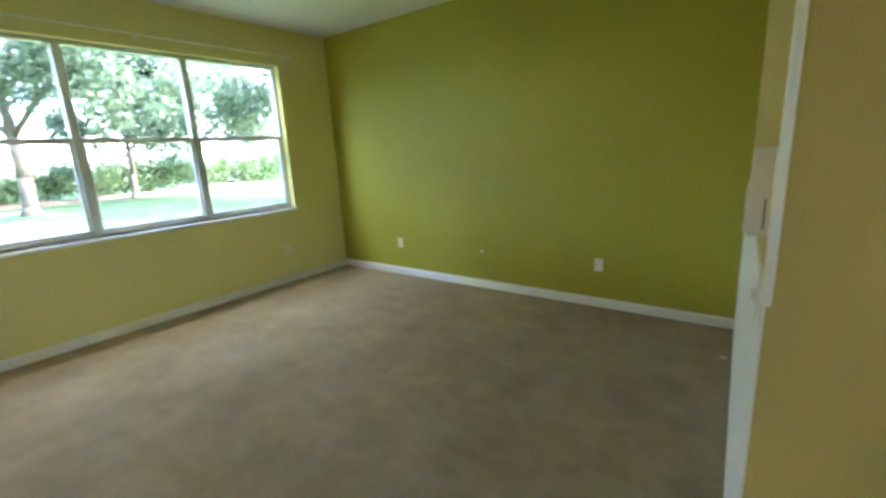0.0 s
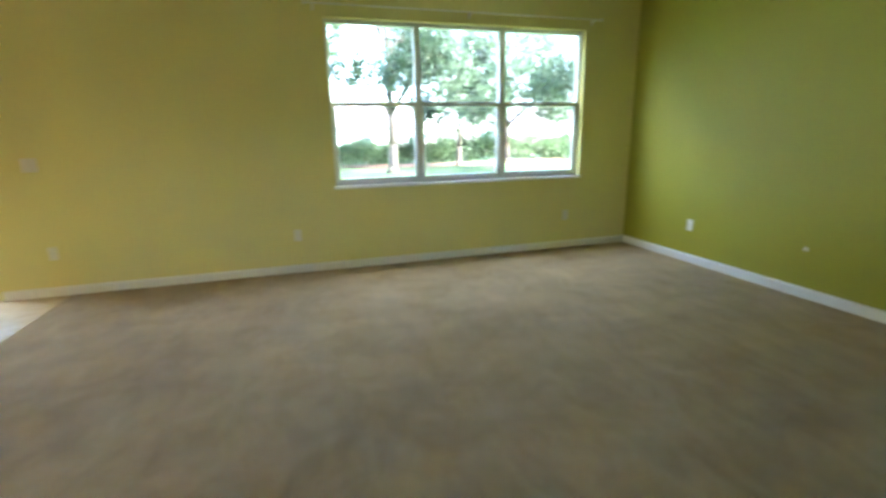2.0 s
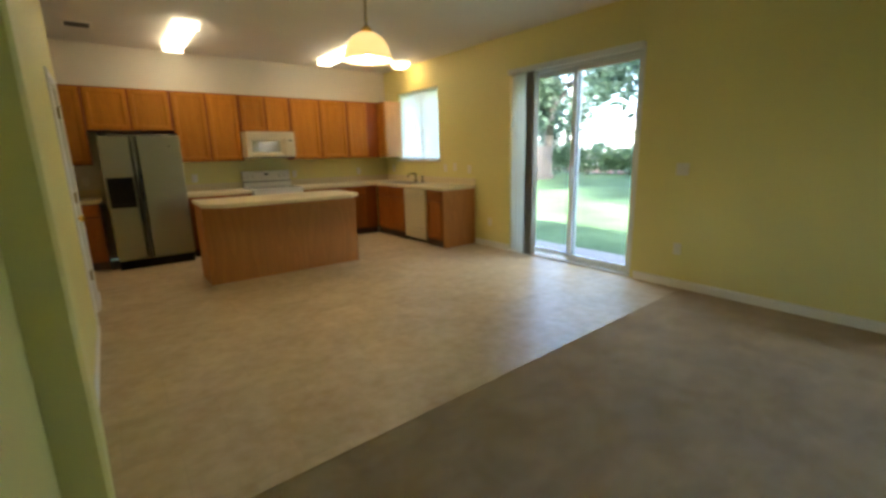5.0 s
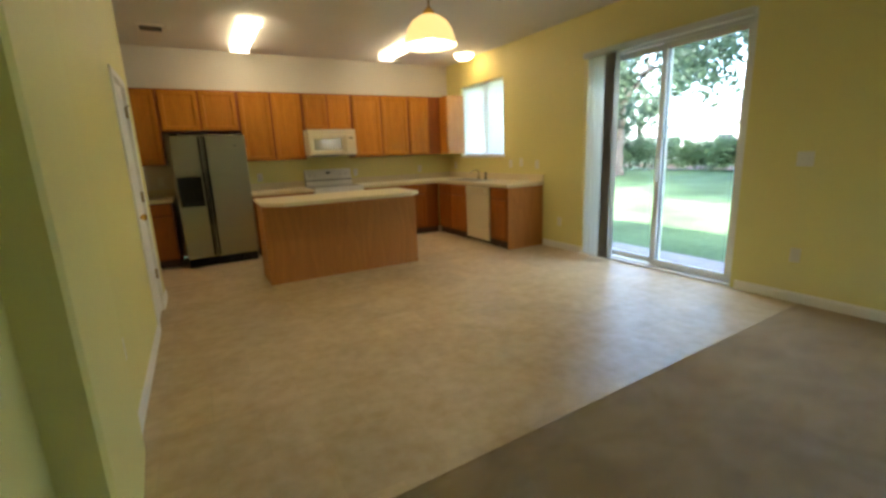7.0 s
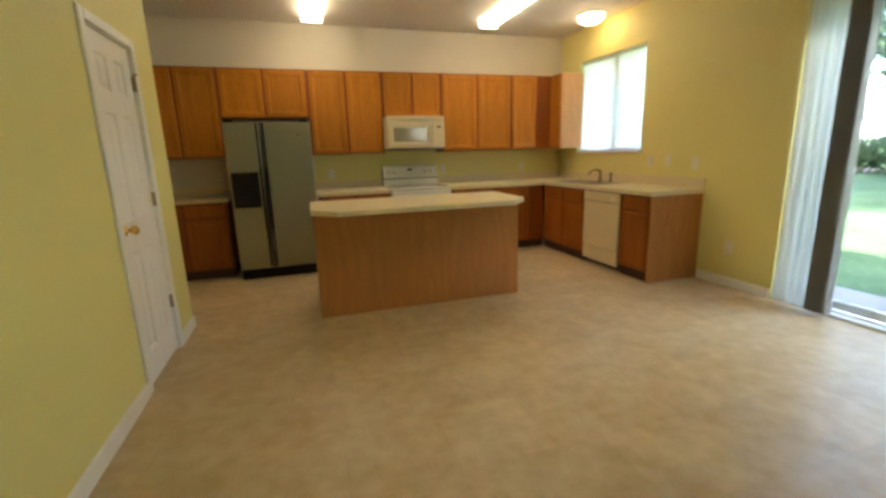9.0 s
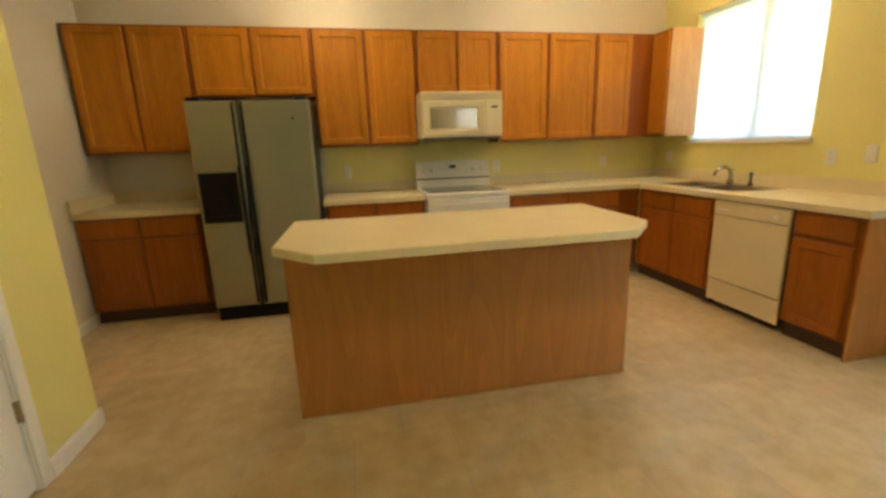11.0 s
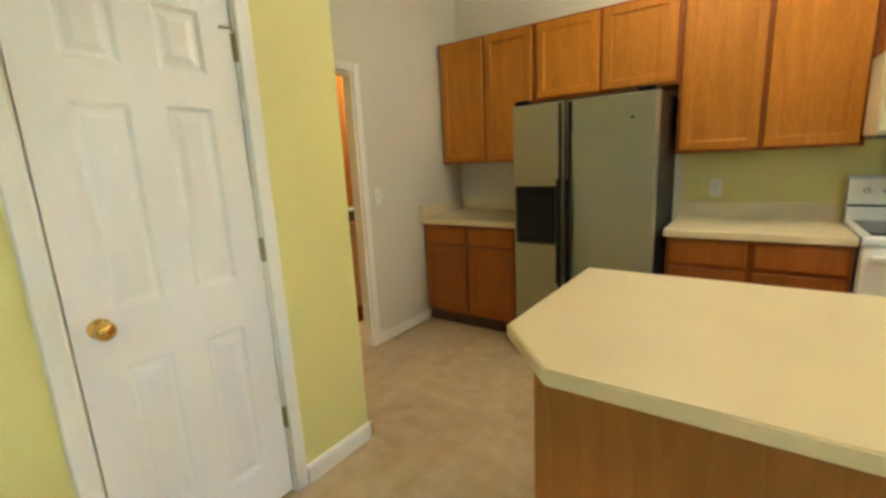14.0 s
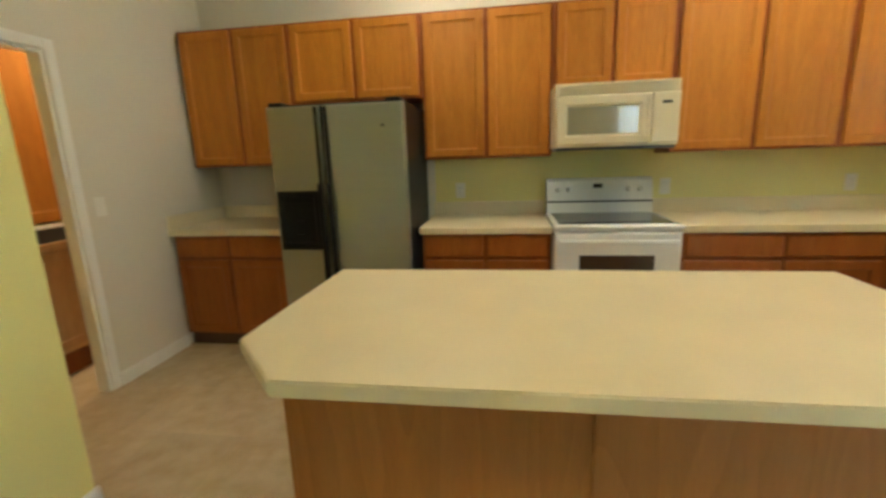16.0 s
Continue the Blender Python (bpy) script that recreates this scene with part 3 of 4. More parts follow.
knob = part("door_knob", lathe([(0, 0.001), (0.030, 0.001), (0.030, -0.006), (0.012, -0.010), (0.011, -0.026), (0.020, -0.032), (0.0285, -0.045), (0.026, -0.058), (0.015, -0.066), (0, -0.067)],
                                (xs0, -8.655, 0.94), "x"), BRASS, pd, "polished brass knob", smooth=True)
for z in (0.36, 1.07, 1.79):
    h = part("hinge", boxes((SIDE - 0.0005, xs0 + 0.002, PDOOR[0] - 0.004, PDOOR[0] + 0.010, z - 0.045, z + 0.045)), HINGE, pd, "aged brass hinge")
    part("knuckle", cyl((SIDE - 0.004, PDOOR[0] + 0.003, z - 0.047), (SIDE - 0.004, PDOOR[0] + 0.003, z + 0.047), 0.006, n=10), HINGE, h)
part("hinge_stop", pipe([(SIDE - 0.004, PDOOR[0] + 0.003, 1.842), (SIDE - 0.03, PDOOR[0] + 0.03, 1.842), (SIDE - 0.018, PDOOR[0] + 0.062, 1.842)], 0.004), HINGE, pd)

ld = tagged(new("door_3"), "open doorway with white casing to the laundry room", "doorway", kind="structure")
ld.location = (LEFT, -10.08, 0)
casing(LDOOR[0], LDOOR[1], 1.98, "-x", LEFT, ld, 0.06)
part("jamb", boxes((LEFT + 0.001, LEFT + 0.079, LDOOR[0] - 0.0005, LDOOR[0] + 0.016, 0, 1.98), (LEFT + 0.001, LEFT + 0.079, LDOOR[1] - 0.016, LDOOR[1] + 0.0005, 0, 1.98),
                   (LEFT + 0.001, LEFT + 0.079, LDOOR[0] + 0.016, LDOOR[1] - 0.016, 1.965, 1.9805)), TRIM, ld)


# ---- kitchen cabinets ----
def cab_door(parent, u0, u1, z0, z1, facing, at, name="door", mat=OAK):
    return part(name, rings(u0, u1, z0, z1, [(0, 0), (0, 0.015), (0.004, 0.019), (0.050, 0.019), (0.056, 0.012), (0.066, 0.010)], facing, at), mat, parent)


def drawer_front(parent, u0, u1, z0, z1, facing, at):
    return part("drawer_front", rings(u0, u1, z0, z1, [(0, 0), (0, 0.013), (0.007, 0.019), (0.014, 0.019)], facing, at), SHADEDOAK, parent)


def body_box(facing, at, u0, u1, depth, z0, z1):
    return {"+y": (u0, u1, at - depth, at, z0, z1), "+x": (at - depth, at, u0, u1, z0, z1)}[facing]


def upper_cabinet(u0, u1, z0, z1, doors, facing="+y", at=-11.48, depth=0.308):
    mid = (u0 + u1) / 2
    loc = (mid, at - depth, z0) if facing == "+y" else (at - depth, mid, z0)
    c = thing("wall_cabinet", loc, "honey oak wall cabinet with recessed-panel doors, closed", "cabinet", "oak wall cabinets")
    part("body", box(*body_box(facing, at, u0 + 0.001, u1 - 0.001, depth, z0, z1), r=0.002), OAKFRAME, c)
    for d in doors:
        cab_door(c, d[0], d[1], z0 + 0.018, z1 - 0.018, facing, at)
    return c


def two(u0, u1, edge=0.022, gap=0.03):
    m = (u0 + u1) / 2
    return [(u0 + edge, m - gap / 2), (m + gap / 2, u1 - edge)]


UT = 2.315
upper_cabinet(4.58, 5.445, 1.33, UT, two(4.58, 5.445))
upper_cabinet(3.62, 4.58, 1.765, UT, two(3.62, 4.58))
upper_cabinet(2.73, 3.62, 1.335, UT, two(2.73, 3.62))
upper_cabinet(1.965, 2.73, 1.77, UT, two(1.965, 2.73))
upper_cabinet(0.965, 1.965, 1.335, UT, two(0.965, 1.965))
upper_cabinet(0.34, 0.965, 1.335, UT, [(0.585, 0.945)])
side_cab = thing("wall_cabinet", (0.16, -11.5, 1.335), "honey oak corner wall cabinet with a pale side panel", "cabinet", "oak wall cabinets")
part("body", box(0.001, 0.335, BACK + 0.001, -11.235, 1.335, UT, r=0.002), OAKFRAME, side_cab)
part("side_panel", box(0.001, 0.337, -11.235, -11.228, 1.333, UT + 0.001), PALEOAK, side_cab, "pale oak laminate side panel")
part("door", rings(-11.47, -11.25, 1.353, UT - 0.018, [(0, 0), (0, 0.015), (0.004, 0.019), (0.03, 0.019), (0.034, 0.012)], "+x", 0.335), OAK, side_cab)

CT, CB = 0.90, 0.855     # worktop top and underside


def base_cabinet(u0, u1, doors, facing="+y", at=-11.15, depth=0.62, drawers=True, label="honey oak base cabinet with drawers above doors"):
    mid = (u0 + u1) / 2
    loc = (mid, at - depth, 0) if facing == "+y" else (at - depth, mid, 0)
    c = thing("base_cabinet", loc, label, "cabinet", "oak base cabinets")
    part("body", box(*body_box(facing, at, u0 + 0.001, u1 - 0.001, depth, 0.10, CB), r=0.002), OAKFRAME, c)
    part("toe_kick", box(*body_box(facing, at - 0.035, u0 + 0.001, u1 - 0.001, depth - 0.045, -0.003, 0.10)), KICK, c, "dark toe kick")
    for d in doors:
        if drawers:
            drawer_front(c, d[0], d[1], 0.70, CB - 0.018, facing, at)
            cab_door(c, d[0], d[1], 0.118, 0.675, facing, at, mat=SHADEDOAK)
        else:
            cab_door(c, d[0], d[1], 0.118, CB - 0.018, facing, at, mat=SHADEDOAK)
    return c


base_cabinet(4.585, 5.455, two(4.585, 5.455))
base_cabinet(2.755, 3.60, two(2.755, 3.60))
base_cabinet(0.623, 1.965, [(1.40, 1.945), (0.86, 1.375)])
base_cabinet(-11.14, -10.225, two(-11.09, -10.225), "+x", 0.62, 0.618, label="honey oak sink cabinet with false drawer fronts")
base_cabinet(-9.60, -9.195, [(-9.58, -9.225)], "+x", 0.62, 0.618, label="narrow honey oak end cabinet with one drawer")
solid("end_panel", box(0.001, 0.622, -9.194, -9.182, -0.003, CB, r=0.001), ISLANDWOOD, "oak veneer end panel closing the cabinet run", "panel", kind="structure")


def plate(xs, ys, keep, z0, z1):
    """One slab over the kept cells of a grid."""
    bm = bmesh.new()
    v = {(i, k): bm.verts.new((x, y, z0)) for i, x in enumerate(xs) for k, y in enumerate(ys)}
    fs = [bm.faces.new((v[i, k], v[i + 1, k], v[i + 1, k + 1], v[i, k + 1])) for i in range(len(xs) - 1) for k in range(len(ys) - 1) if keep(i, k)]
    bmesh.ops.delete(bm, geom=[q for q in bm.verts if not q.link_faces], context="VERTS")
    ex = bmesh.ops.extrude_face_region(bm, geom=fs)
    bmesh.ops.translate(bm, verts=[g for g in ex["geom"] if isinstance(g, bmesh.types.BMVert)], vec=(0, 0, z1 - z0))
    return bm


SINK = (0.10, 0.53, -10.98, -10.18)   # cut-out
wt = thing("worktop", (2.0, -11.5, CB), "cream laminate L-shaped worktop with upstand", "worktop")
part("slab", plate((0.001, SINK[0], SINK[1], 0.652, 1.967), (-11.788, -11.115, SINK[2], SINK[3], -9.165),
                   lambda i, k: not (i == 1 and k == 2) and not (i == 3 and k > 0), CB, CT), LAMINATE, wt)
part("slab", box(2.752, 3.615, -11.788, -11.115, CB, CT, r=0.006), LAMINATE, wt)
part("upstand", boxes((0.001, 0.020, -11.788, -9.165, CT, CT + 0.10), (0.020, 1.967, -11.788, -11.769, CT, CT + 0.10)), LAMINATE, wt)
part("upstand", box(2.752, 3.615, -11.788, -11.769, CT, CT + 0.10, r=0.003), LAMINATE, wt)
wt2 = thing("worktop", (5.0, -11.5, CB), "short cream laminate worktop beside the fridge", "worktop")
part("slab", box(4.56, 5.468, -11.788, -11.115, CB, CT, r=0.006), LAMINATE, wt2)
part("upstand", boxes((4.56, 5.449, -11.788, -11.769, CT, CT + 0.10), (5.449, 5.468, -11.788, -11.12, CT, CT + 0.10), r=0.003), LAMINATE, wt2)

sk = thing("sink", (0.32, -10.58, CT), "double-bowl stainless sink set in the worktop", "sink")
part("rim", boxes((0.075, 0.10, -11.005, -10.155, CT + 0.001, CT + 0.007), (0.53, 0.555, -11.005, -10.155, CT + 0.001, CT + 0.007),
                  (0.10, 0.53, -11.005, -10.98, CT + 0.001, CT + 0.007), (0.10, 0.53, -10.18, -10.155, CT + 0.001, CT + 0.007),
                  (0.15, 0.53, -10.60, -10.565, CT - 0.01, CT + 0.006), (0.10, 0.15, -10.98, -10.18, CT - 0.006, CT + 0.006), r=0.002), SINKSTEEL, sk)
for q0, q1 in ((-10.98, -10.60), (-10.565, -10.18)):
    bowl = part("bowl", boxes((0.150, 0.154, q0, q1, CT - 0.17, CT), (0.526, 0.53, q0, q1, CT - 0.17, CT), (0.154, 0.526, q0, q0 + 0.004, CT - 0.17, CT),
                              (0.154, 0.526, q1 - 0.004, q1, CT - 0.17, CT), (0.154, 0.526, q0 + 0.004, q1 - 0.004, CT - 0.17, CT - 0.166)), SINKSTEEL, sk)
    part("drain", lathe([(0, 0.004), (0.04, 0.004), (0.045, 0.0)], (0.34, (q0 + q1) / 2, CT - 0.166), n=20), CHROME, bowl)
fc = thing("faucet", (0.12, -10.62, CT + 0.006), "brushed nickel faucet with a side sprayer", "faucet")
part("base", lathe([(0, 0.0), (0.028, 0.0), (0.026, 0.02), (0.016, 0.05), (0.014, 0.10), (0, 0.10)], (0.12, -10.62, CT + 0.006)), CHROME, fc, smooth=True)
part("spout", pipe([(0.12, -10.62, CT + 0.09), (0.15, -10.62, CT + 0.14), (0.22, -10.61, CT + 0.155), (0.29, -10.60, CT + 0.13), (0.305, -10.60, CT + 0.10)], 0.011), CHROME, fc, smooth=True)
part("lever", pipe([(0.12, -10.62, CT + 0.10), (0.10, -10.63, CT + 0.13), (0.12, -10.69, CT + 0.16)], 0.008), CHROME, fc, smooth=True)
part("sprayer", lathe([(0, 0), (0.022, 0), (0.02, 0.015), (0.011, 0.03), (0.012, 0.08), (0.017, 0.10), (0.012, 0.115), (0, 0.115)], (0.12, -10.42, CT + 0.006)), GREY, fc, smooth=True)

# ---- dishwasher ----
dw = thing("dishwasher", (0.3, -9.91, 0), "bisque built-in dishwasher with a closed door", "dishwasher")
d0, d1 = -10.215, -9.61
part("body", box(0.02, 0.618, d0, d1, 0.10, CB - 0.002), KICK, dw)
part("door_panel", rings(d0 + 0.003, d1 - 0.003, 0.235, 0.735, [(0, 0), (0, 0.018), (0.006, 0.024), (0.012, 0.024)], "+x", 0.618), BISQUE, dw)
cp = part("control_panel", rings(d0 + 0.003, d1 - 0.003, 0.740, CB - 0.012, [(0, 0), (0, 0.020), (0.008, 0.030), (0.014, 0.030)], "+x", 0.618), BISQUE, dw)
part("handle_recess", box(0.6485, 0.654, -10.0, -9.82, 0.835, 0.842, r=0.002), BISQUE, cp)
part("button", box(0.6475, 0.6515, -10.17, -10.07, 0.775, 0.79, r=0.001), PLATE, cp)
part("button", box(0.6475, 0.6515, -9.72, -9.68, 0.77, 0.80, r=0.001), PLATE, cp)
part("kick_panel", rings(d0 + 0.003, d1 - 0.003, 0.055, 0.228, [(0, 0), (0, 0.012), (0.005, 0.018), (0.01, 0.018)], "+x", 0.618), BISQUE, dw)
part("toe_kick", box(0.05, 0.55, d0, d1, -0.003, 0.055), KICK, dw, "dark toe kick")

# ---- fridge ----
fr = thing("fridge", (4.06, -11.3, 0), "stainless side-by-side fridge with a black ice dispenser", "fridge")
F = -10.92
part("body", box(3.645, 4.49, -11.70, F - 0.065, 0.03, 1.70, r=0.006), BLACK, fr, "black textured cabinet")
split = 4.145
for u0, u1, nm in ((split + 0.006, 4.497, "freezer_door"), (3.635, split - 0.006, "fridge_door")):
    d = part(nm, rings(u0, u1, 0.115, 1.685, [(0, 0), (0, 0.05), (0.006, 0.060), (0.014, 0.062)], "+y", F - 0.062), STEEL, fr)
    hx = split + 0.030 if nm == "freezer_door" else split - 0.030
    part("door_handle", boxes((hx - 0.010, hx + 0.010, F + 0.001, F + 0.018, 0.14, 1.675), (hx - 0.014, hx + 0.014, F + 0.018, F + 0.045, 0.55, 1.22), r=0.006), BLACK, d, "long black handle")
disp = part("ice_dispenser", rings(4.205, 4.475, 0.80, 1.175, [(0, 0.001), (0, 0.010), (0.012, 0.012), (0.022, 0.012), (0.034, 0.004)], "+y", F), BLACK, fr, "black ice and water dispenser")
part("drip_tray", box(4.24, 4.44, F + 0.005, F + 0.022, 0.835, 0.85, r=0.003), BLACK, disp)
part("paddle", box(4.31, 4.37, F + 0.005, F + 0.016, 0.90, 0.99, r=0.004), BLACK, disp)
part("control_strip", box(4.26, 4.42, F + 0.011, F + 0.016, 1.10, 1.135, r=0.002), BLACK, disp)
part("toe_grille", boxes(*[(3.66, 4.48, F - 0.05, F - 0.03, z, z + 0.012) for z in (0.02, 0.04, 0.06, 0.08)], (3.65, 4.49, F - 0.07, F - 0.045, 0.0, 0.11)), BLACK, fr)
for u in (3.70, 4.44):
    part("hinge_cover", box(u - 0.045, u + 0.045, F - 0.12, F - 0.015, 1.686, 1.712, r=0.006), BLACK, fr)
part("badge", box(3.755, 3.775, F + 0.0005, F + 0.003, 1.545, 1.56, r=0.001), GREY, fr)

# ---- stove ----
sv = thing("stove", (2.36, -11.45, 0), "white electric range with a glass cooktop", "stove")
s0, s1 = 1.978, 2.742
part("body", box(s0, s1, -11.77, -11.13, 0.02, 0.885, r=0.004), WHITEAPP, sv)
top = part("cooktop", rings(s0 - 0.003, s1 + 0.003, -11.72, -11.09, [(0, 0), (0, -0.018), (0.008, -0.026), (0.02, -0.026)], "-z", 0.885), WHITEAPP, sv)
part("cooktop_glass", box(s0 + 0.035, s1 - 0.035, -11.665, -11.15, 0.910, 0.9145, r=0.001), COOKGLASS, top)
bg = bmesh.new()
vs = [[bg.verts.new((u, y, z)) for y, z in ((-11.785, 0.90), (-11.66, 0.90), (-11.685, 0.99), (-11.69, 1.005), (-11.715, 1.145), (-11.735, 1.165), (-11.785, 1.165))] for u in (s0 + 0.005, s1 - 0.005)]
for i in range(7):
    bg.faces.new((vs[0][i], vs[0][(i + 1) % 7], vs[1][(i + 1) % 7], vs[1][i]))
bg.faces.new(vs[0]); bg.faces.new(vs[1][::-1])
back = part("backguard", bg, WHITEAPP, sv)
part("seam", box(s0 + 0.006, s1 - 0.006, -11.692, -11.682, 0.990, 1.002), BLACK, back)
for u in (2.07, 2.15, 2.575, 2.655):
    k = part("knob", lathe([(0, 0.03), (0.017, 0.028), (0.021, 0.0)], (u, -11.702, 1.085), "y", 18), WHITEAPP, back, smooth=True)
    part("pointer", box(u - 0.002, u + 0.002, -11.673, -11.670, 1.085, 1.10), GREY, k)
part("clock_display", box(2.335, 2.40, -11.708, -11.699, 1.095, 1.125, r=0.002), BLACK, back)
part("button", boxes(*[(2.28 + 0.03 * i, 2.30 + 0.03 * i, -11.702, -11.696, 1.06, 1.072) for i in range(6)]), PLATE, back)
od = part("oven_door", rings(s0 + 0.004, s1 - 0.004, 0.215, 0.862, [(0, 0), (0, 0.03), (0.008, 0.038), (0.016, 0.038)], "+y", -11.13), WHITEAPP, sv)
part("oven_window", rings(2.135, 2.585, 0.40, 0.72, [(0, 0.0005), (0, 0.002), (0.004, 0.003)], "+y", -11.092), OVENGLASS, od)
part("oven_handle", boxes((s0 + 0.03, s1 - 0.03, -11.062, -11.042, 0.795, 0.825), (s0 + 0.05, s0 + 0.08, -11.093, -11.06, 0.798, 0.822), (s1 - 0.08, s1 - 0.05, -11.093, -11.06, 0.798, 0.822), r=0.005), WHITEAPP, od)
part("storage_drawer", rings(s0 + 0.004, s1 - 0.004, 0.05, 0.205, [(0, 0), (0, 0.03), (0.008, 0.036)], "+y", -11.13), WHITEAPP, sv)

# ---- microwave ----
mw = thing("microwave", (2.36, -11.4, 1.385), "bisque over-the-range microwave with a grille and door window", "microwave")
m0, m1, M = 2.02, 2.742, -11.195
part("body", box(m0, m1, -11.78, M, 1.385, 1.765, r=0.004), BISQUE, mw)
part("underside", box(m0 + 0.01, m1 - 0.01, -11.77, M - 0.005, 1.365, 1.385), GREY, mw, "dark filter underside")
for i in range(4):
    part("grille_slat", box(m0 + 0.03, m1 - 0.03, M, M + 0.012, 1.70 + 0.014 * i, 1.707 + 0.014 * i, r=0.002), BISQUE, mw)
md = part("door", rings(m0 + 0.165, m1 - 0.006, 1.398, 1.69, [(0, 0), (0, 0.016), (0.008, 0.024), (0.05, 0.024), (0.062, 0.014)], "+y", M), BISQUE, mw)
part("door_window", rings(m0 + 0.235, m1 - 0.075, 1.462, 1.625, [(0, 0.0145), (0, 0.0165), (0.003, 0.017)], "+y", M), MWGLASS, md)
part("door_handle", box(m0 + 0.172, m0 + 0.196, M + 0.026, M + 0.05, 1.43, 1.665, r=0.008), BISQUE, md)
kp = part("control_panel", rings(m0 + 0.004, m0 + 0.16, 1.398, 1.69, [(0, 0), (0, 0.016), (0.006, 0.022)], "+y", M), BISQUE, mw)
part("display", box(m0 + 0.05, m0 + 0.105, M + 0.0215, M + 0.0245, 1.625, 1.642, r=0.001), BLACK, kp)
for r in range(5):
    for c in range(3):
        part("button", box(m0 + 0.035 + 0.033 * c, m0 + 0.06 + 0.033 * c, M + 0.0215, M + 0.0235, 1.43 + 0.032 * r, 1.45 + 0.032 * r), BISQUE, kp)

# ---- island ----
il = thing("kitchen_island", (2.8, -9.7, 0), "oak-veneered kitchen island with a cream laminate top", "kitchen island")
IX0, IX1, IF, IB = 1.90, 3.705, -9.43, -9.955
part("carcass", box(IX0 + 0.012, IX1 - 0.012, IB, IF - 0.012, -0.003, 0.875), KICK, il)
IM = 2.80
part("back_panel", box(IX0 + 0.014, IM - 0.002, IF - 0.012, IF, -0.002, 0.875, r=0.001), ISLANDWOOD, il)
part("back_panel", box(IM + 0.002, IX1 - 0.014, IF - 0.012, IF, -0.002, 0.875, r=0.001), ISLANDWOOD, il)
part("side_panel", box(IX0, IX0 + 0.013, IB, IF + 0.001, -0.003, 0.875, r=0.001), ISLANDWOOD, il)
part("side_panel", box(IX1 - 0.013, IX1, IB, IF + 0.001, -0.003, 0.875, r=0.001), ISLANDWOOD, il)
part("scribe_strip", box(IM - 0.006, IM + 0.006, IF, IF + 0.005, -0.003, 0.875, r=0.001), ISLANDWOOD, il)
part("scribe_strip", box(IX0, IX1, IF + 0.001, IF + 0.009, -0.003, 0.016, r=0.001), ISLANDWOOD, il)
tb = bmesh.new()
plan = [(1.885, -10.0), (3.715, -10.0), (3.725, -9.295), (3.535, -9.095), (2.105, -9.095), (1.915, -9.295)]
f0 = tb.faces.new([tb.verts.new((x, y, 0.876)) for x, y in plan])
ex = bmesh.ops.extrude_face_region(tb, geom=[f0])
bmesh.ops.translate(tb, verts=[v for v in ex["geom"] if isinstance(v, bmesh.types.BMVert)], vec=(0, 0, 0.040))
bmesh.ops.recalc_face_normals(tb, faces=tb.faces)
bmesh.ops.bevel(tb, geom=[e for e in tb.edges if abs(e.verts[0].co.z - e.verts[1].co.z) < 1e-4], offset=0.004, segments=2, affect="EDGES")
part("top", tb, LAMINATE, il, "cream laminate top with clipped corners")
for u0, u1 in ((1.94, 2.79), (2.81, 3.68)):
    part("door", rings(u0, u1, 0.12, 0.84, [(0, 0), (0, 0.015), (0.05, 0.015), (0.056, 0.008)], "-y", IB), OAK, il)


# ---- outlets, switches ----
def outlet(u, z, facing, at, w=0.072, h=0.116, switch=False):
    place = FACING[facing](at)
    o = thing("light_switch" if switch else "wall_outlet", place(u, 0, z), "ivory plastic " + ("light switch" if switch else "wall outlet") + " plate on the wall",
              "switch" if switch else "outlet", "switch plates" if switch else "wall outlets")
    part("plate", rings(u - w / 2, u + w / 2, z - h / 2, z + h / 2, [(0, 0.0005), (0, 0.004), (0.003, 0.006), (0.006, 0.006)], facing, at), PLATE, o)
    if switch:
        n = max(1, round(w / 0.06) - 0)
        for i in range(n):
            c = u + (i - (n - 1) / 2) * 0.046
            part("toggle", rings(c - 0.006, c + 0.006, z - 0.012, z + 0.012, [(0, 0.006), (0.002, 0.014)], facing, at), PLATE, o)
    else:
        for dz in (-0.021, 0.021):
            s = part("socket", rings(u - 0.016, u + 0.016, z + dz - 0.014, z + dz + 0.014, [(0, 0.006), (0, 0.0075), (0.002, 0.008)], facing, at), PLATE, o)
            for du in (-0.006, 0.006):
                part("slot", rings(u + du - 0.0012, u + du + 0.0012, z + dz - 0.004, z + dz + 0.005, [(0, 0.0078), (0, 0.0084)], facing, at), GREY, s)


for y, z in ((-4.0, 0.40), (-0.87, 0.405), (-6.12, 0.40), (-8.85, 0.37)):
    outlet(y, z, "+x", 0)
outlet(-6.14, 1.19, "+x", 0, w=0.115, switch=True)
outlet(-9.91, 1.15, "+x", 0)
outlet(-9.66, 1.17, "+x", 0, switch=True)
outlet(-9.31, 1.14, "+x", 0, switch=True)
outlet(-11.55, 1.12, "+x", 0)
for u in (1.03, 3.42):
    outlet(u, 0.395, "-y", 0)
for u in (0.64, 1.87, 3.40):
    outlet(u, 1.09, "+y", BACK)
outlet(4.70, 1.11, "+y", BACK)
outlet(-7.02, 0.45, "-x", SIDE)
outlet(-10.63, 1.13, "-x", LEFT, switch=True)
cj = thing("cable_jack", (2.19, -0.003, 0.40), "small round white cable jack on the green wall", "cable jack")
part("disc", lathe([(0, -0.006), (0.014, -0.006), (0.018, -0.001)], (2.19, 0, 0.40), "y", 16), PLATE, cj)

# pier beside the hall: white edge, keypad and switch plate
kpd = thing("alarm_keypad", (4.56, -2.74, 1.37), "white plastic wall keypad with a flip cover", "keypad")
part("case", box(4.538, 4.583, -2.81, -2.66, 1.285, 1.455, r=0.006), PLATE, kpd)
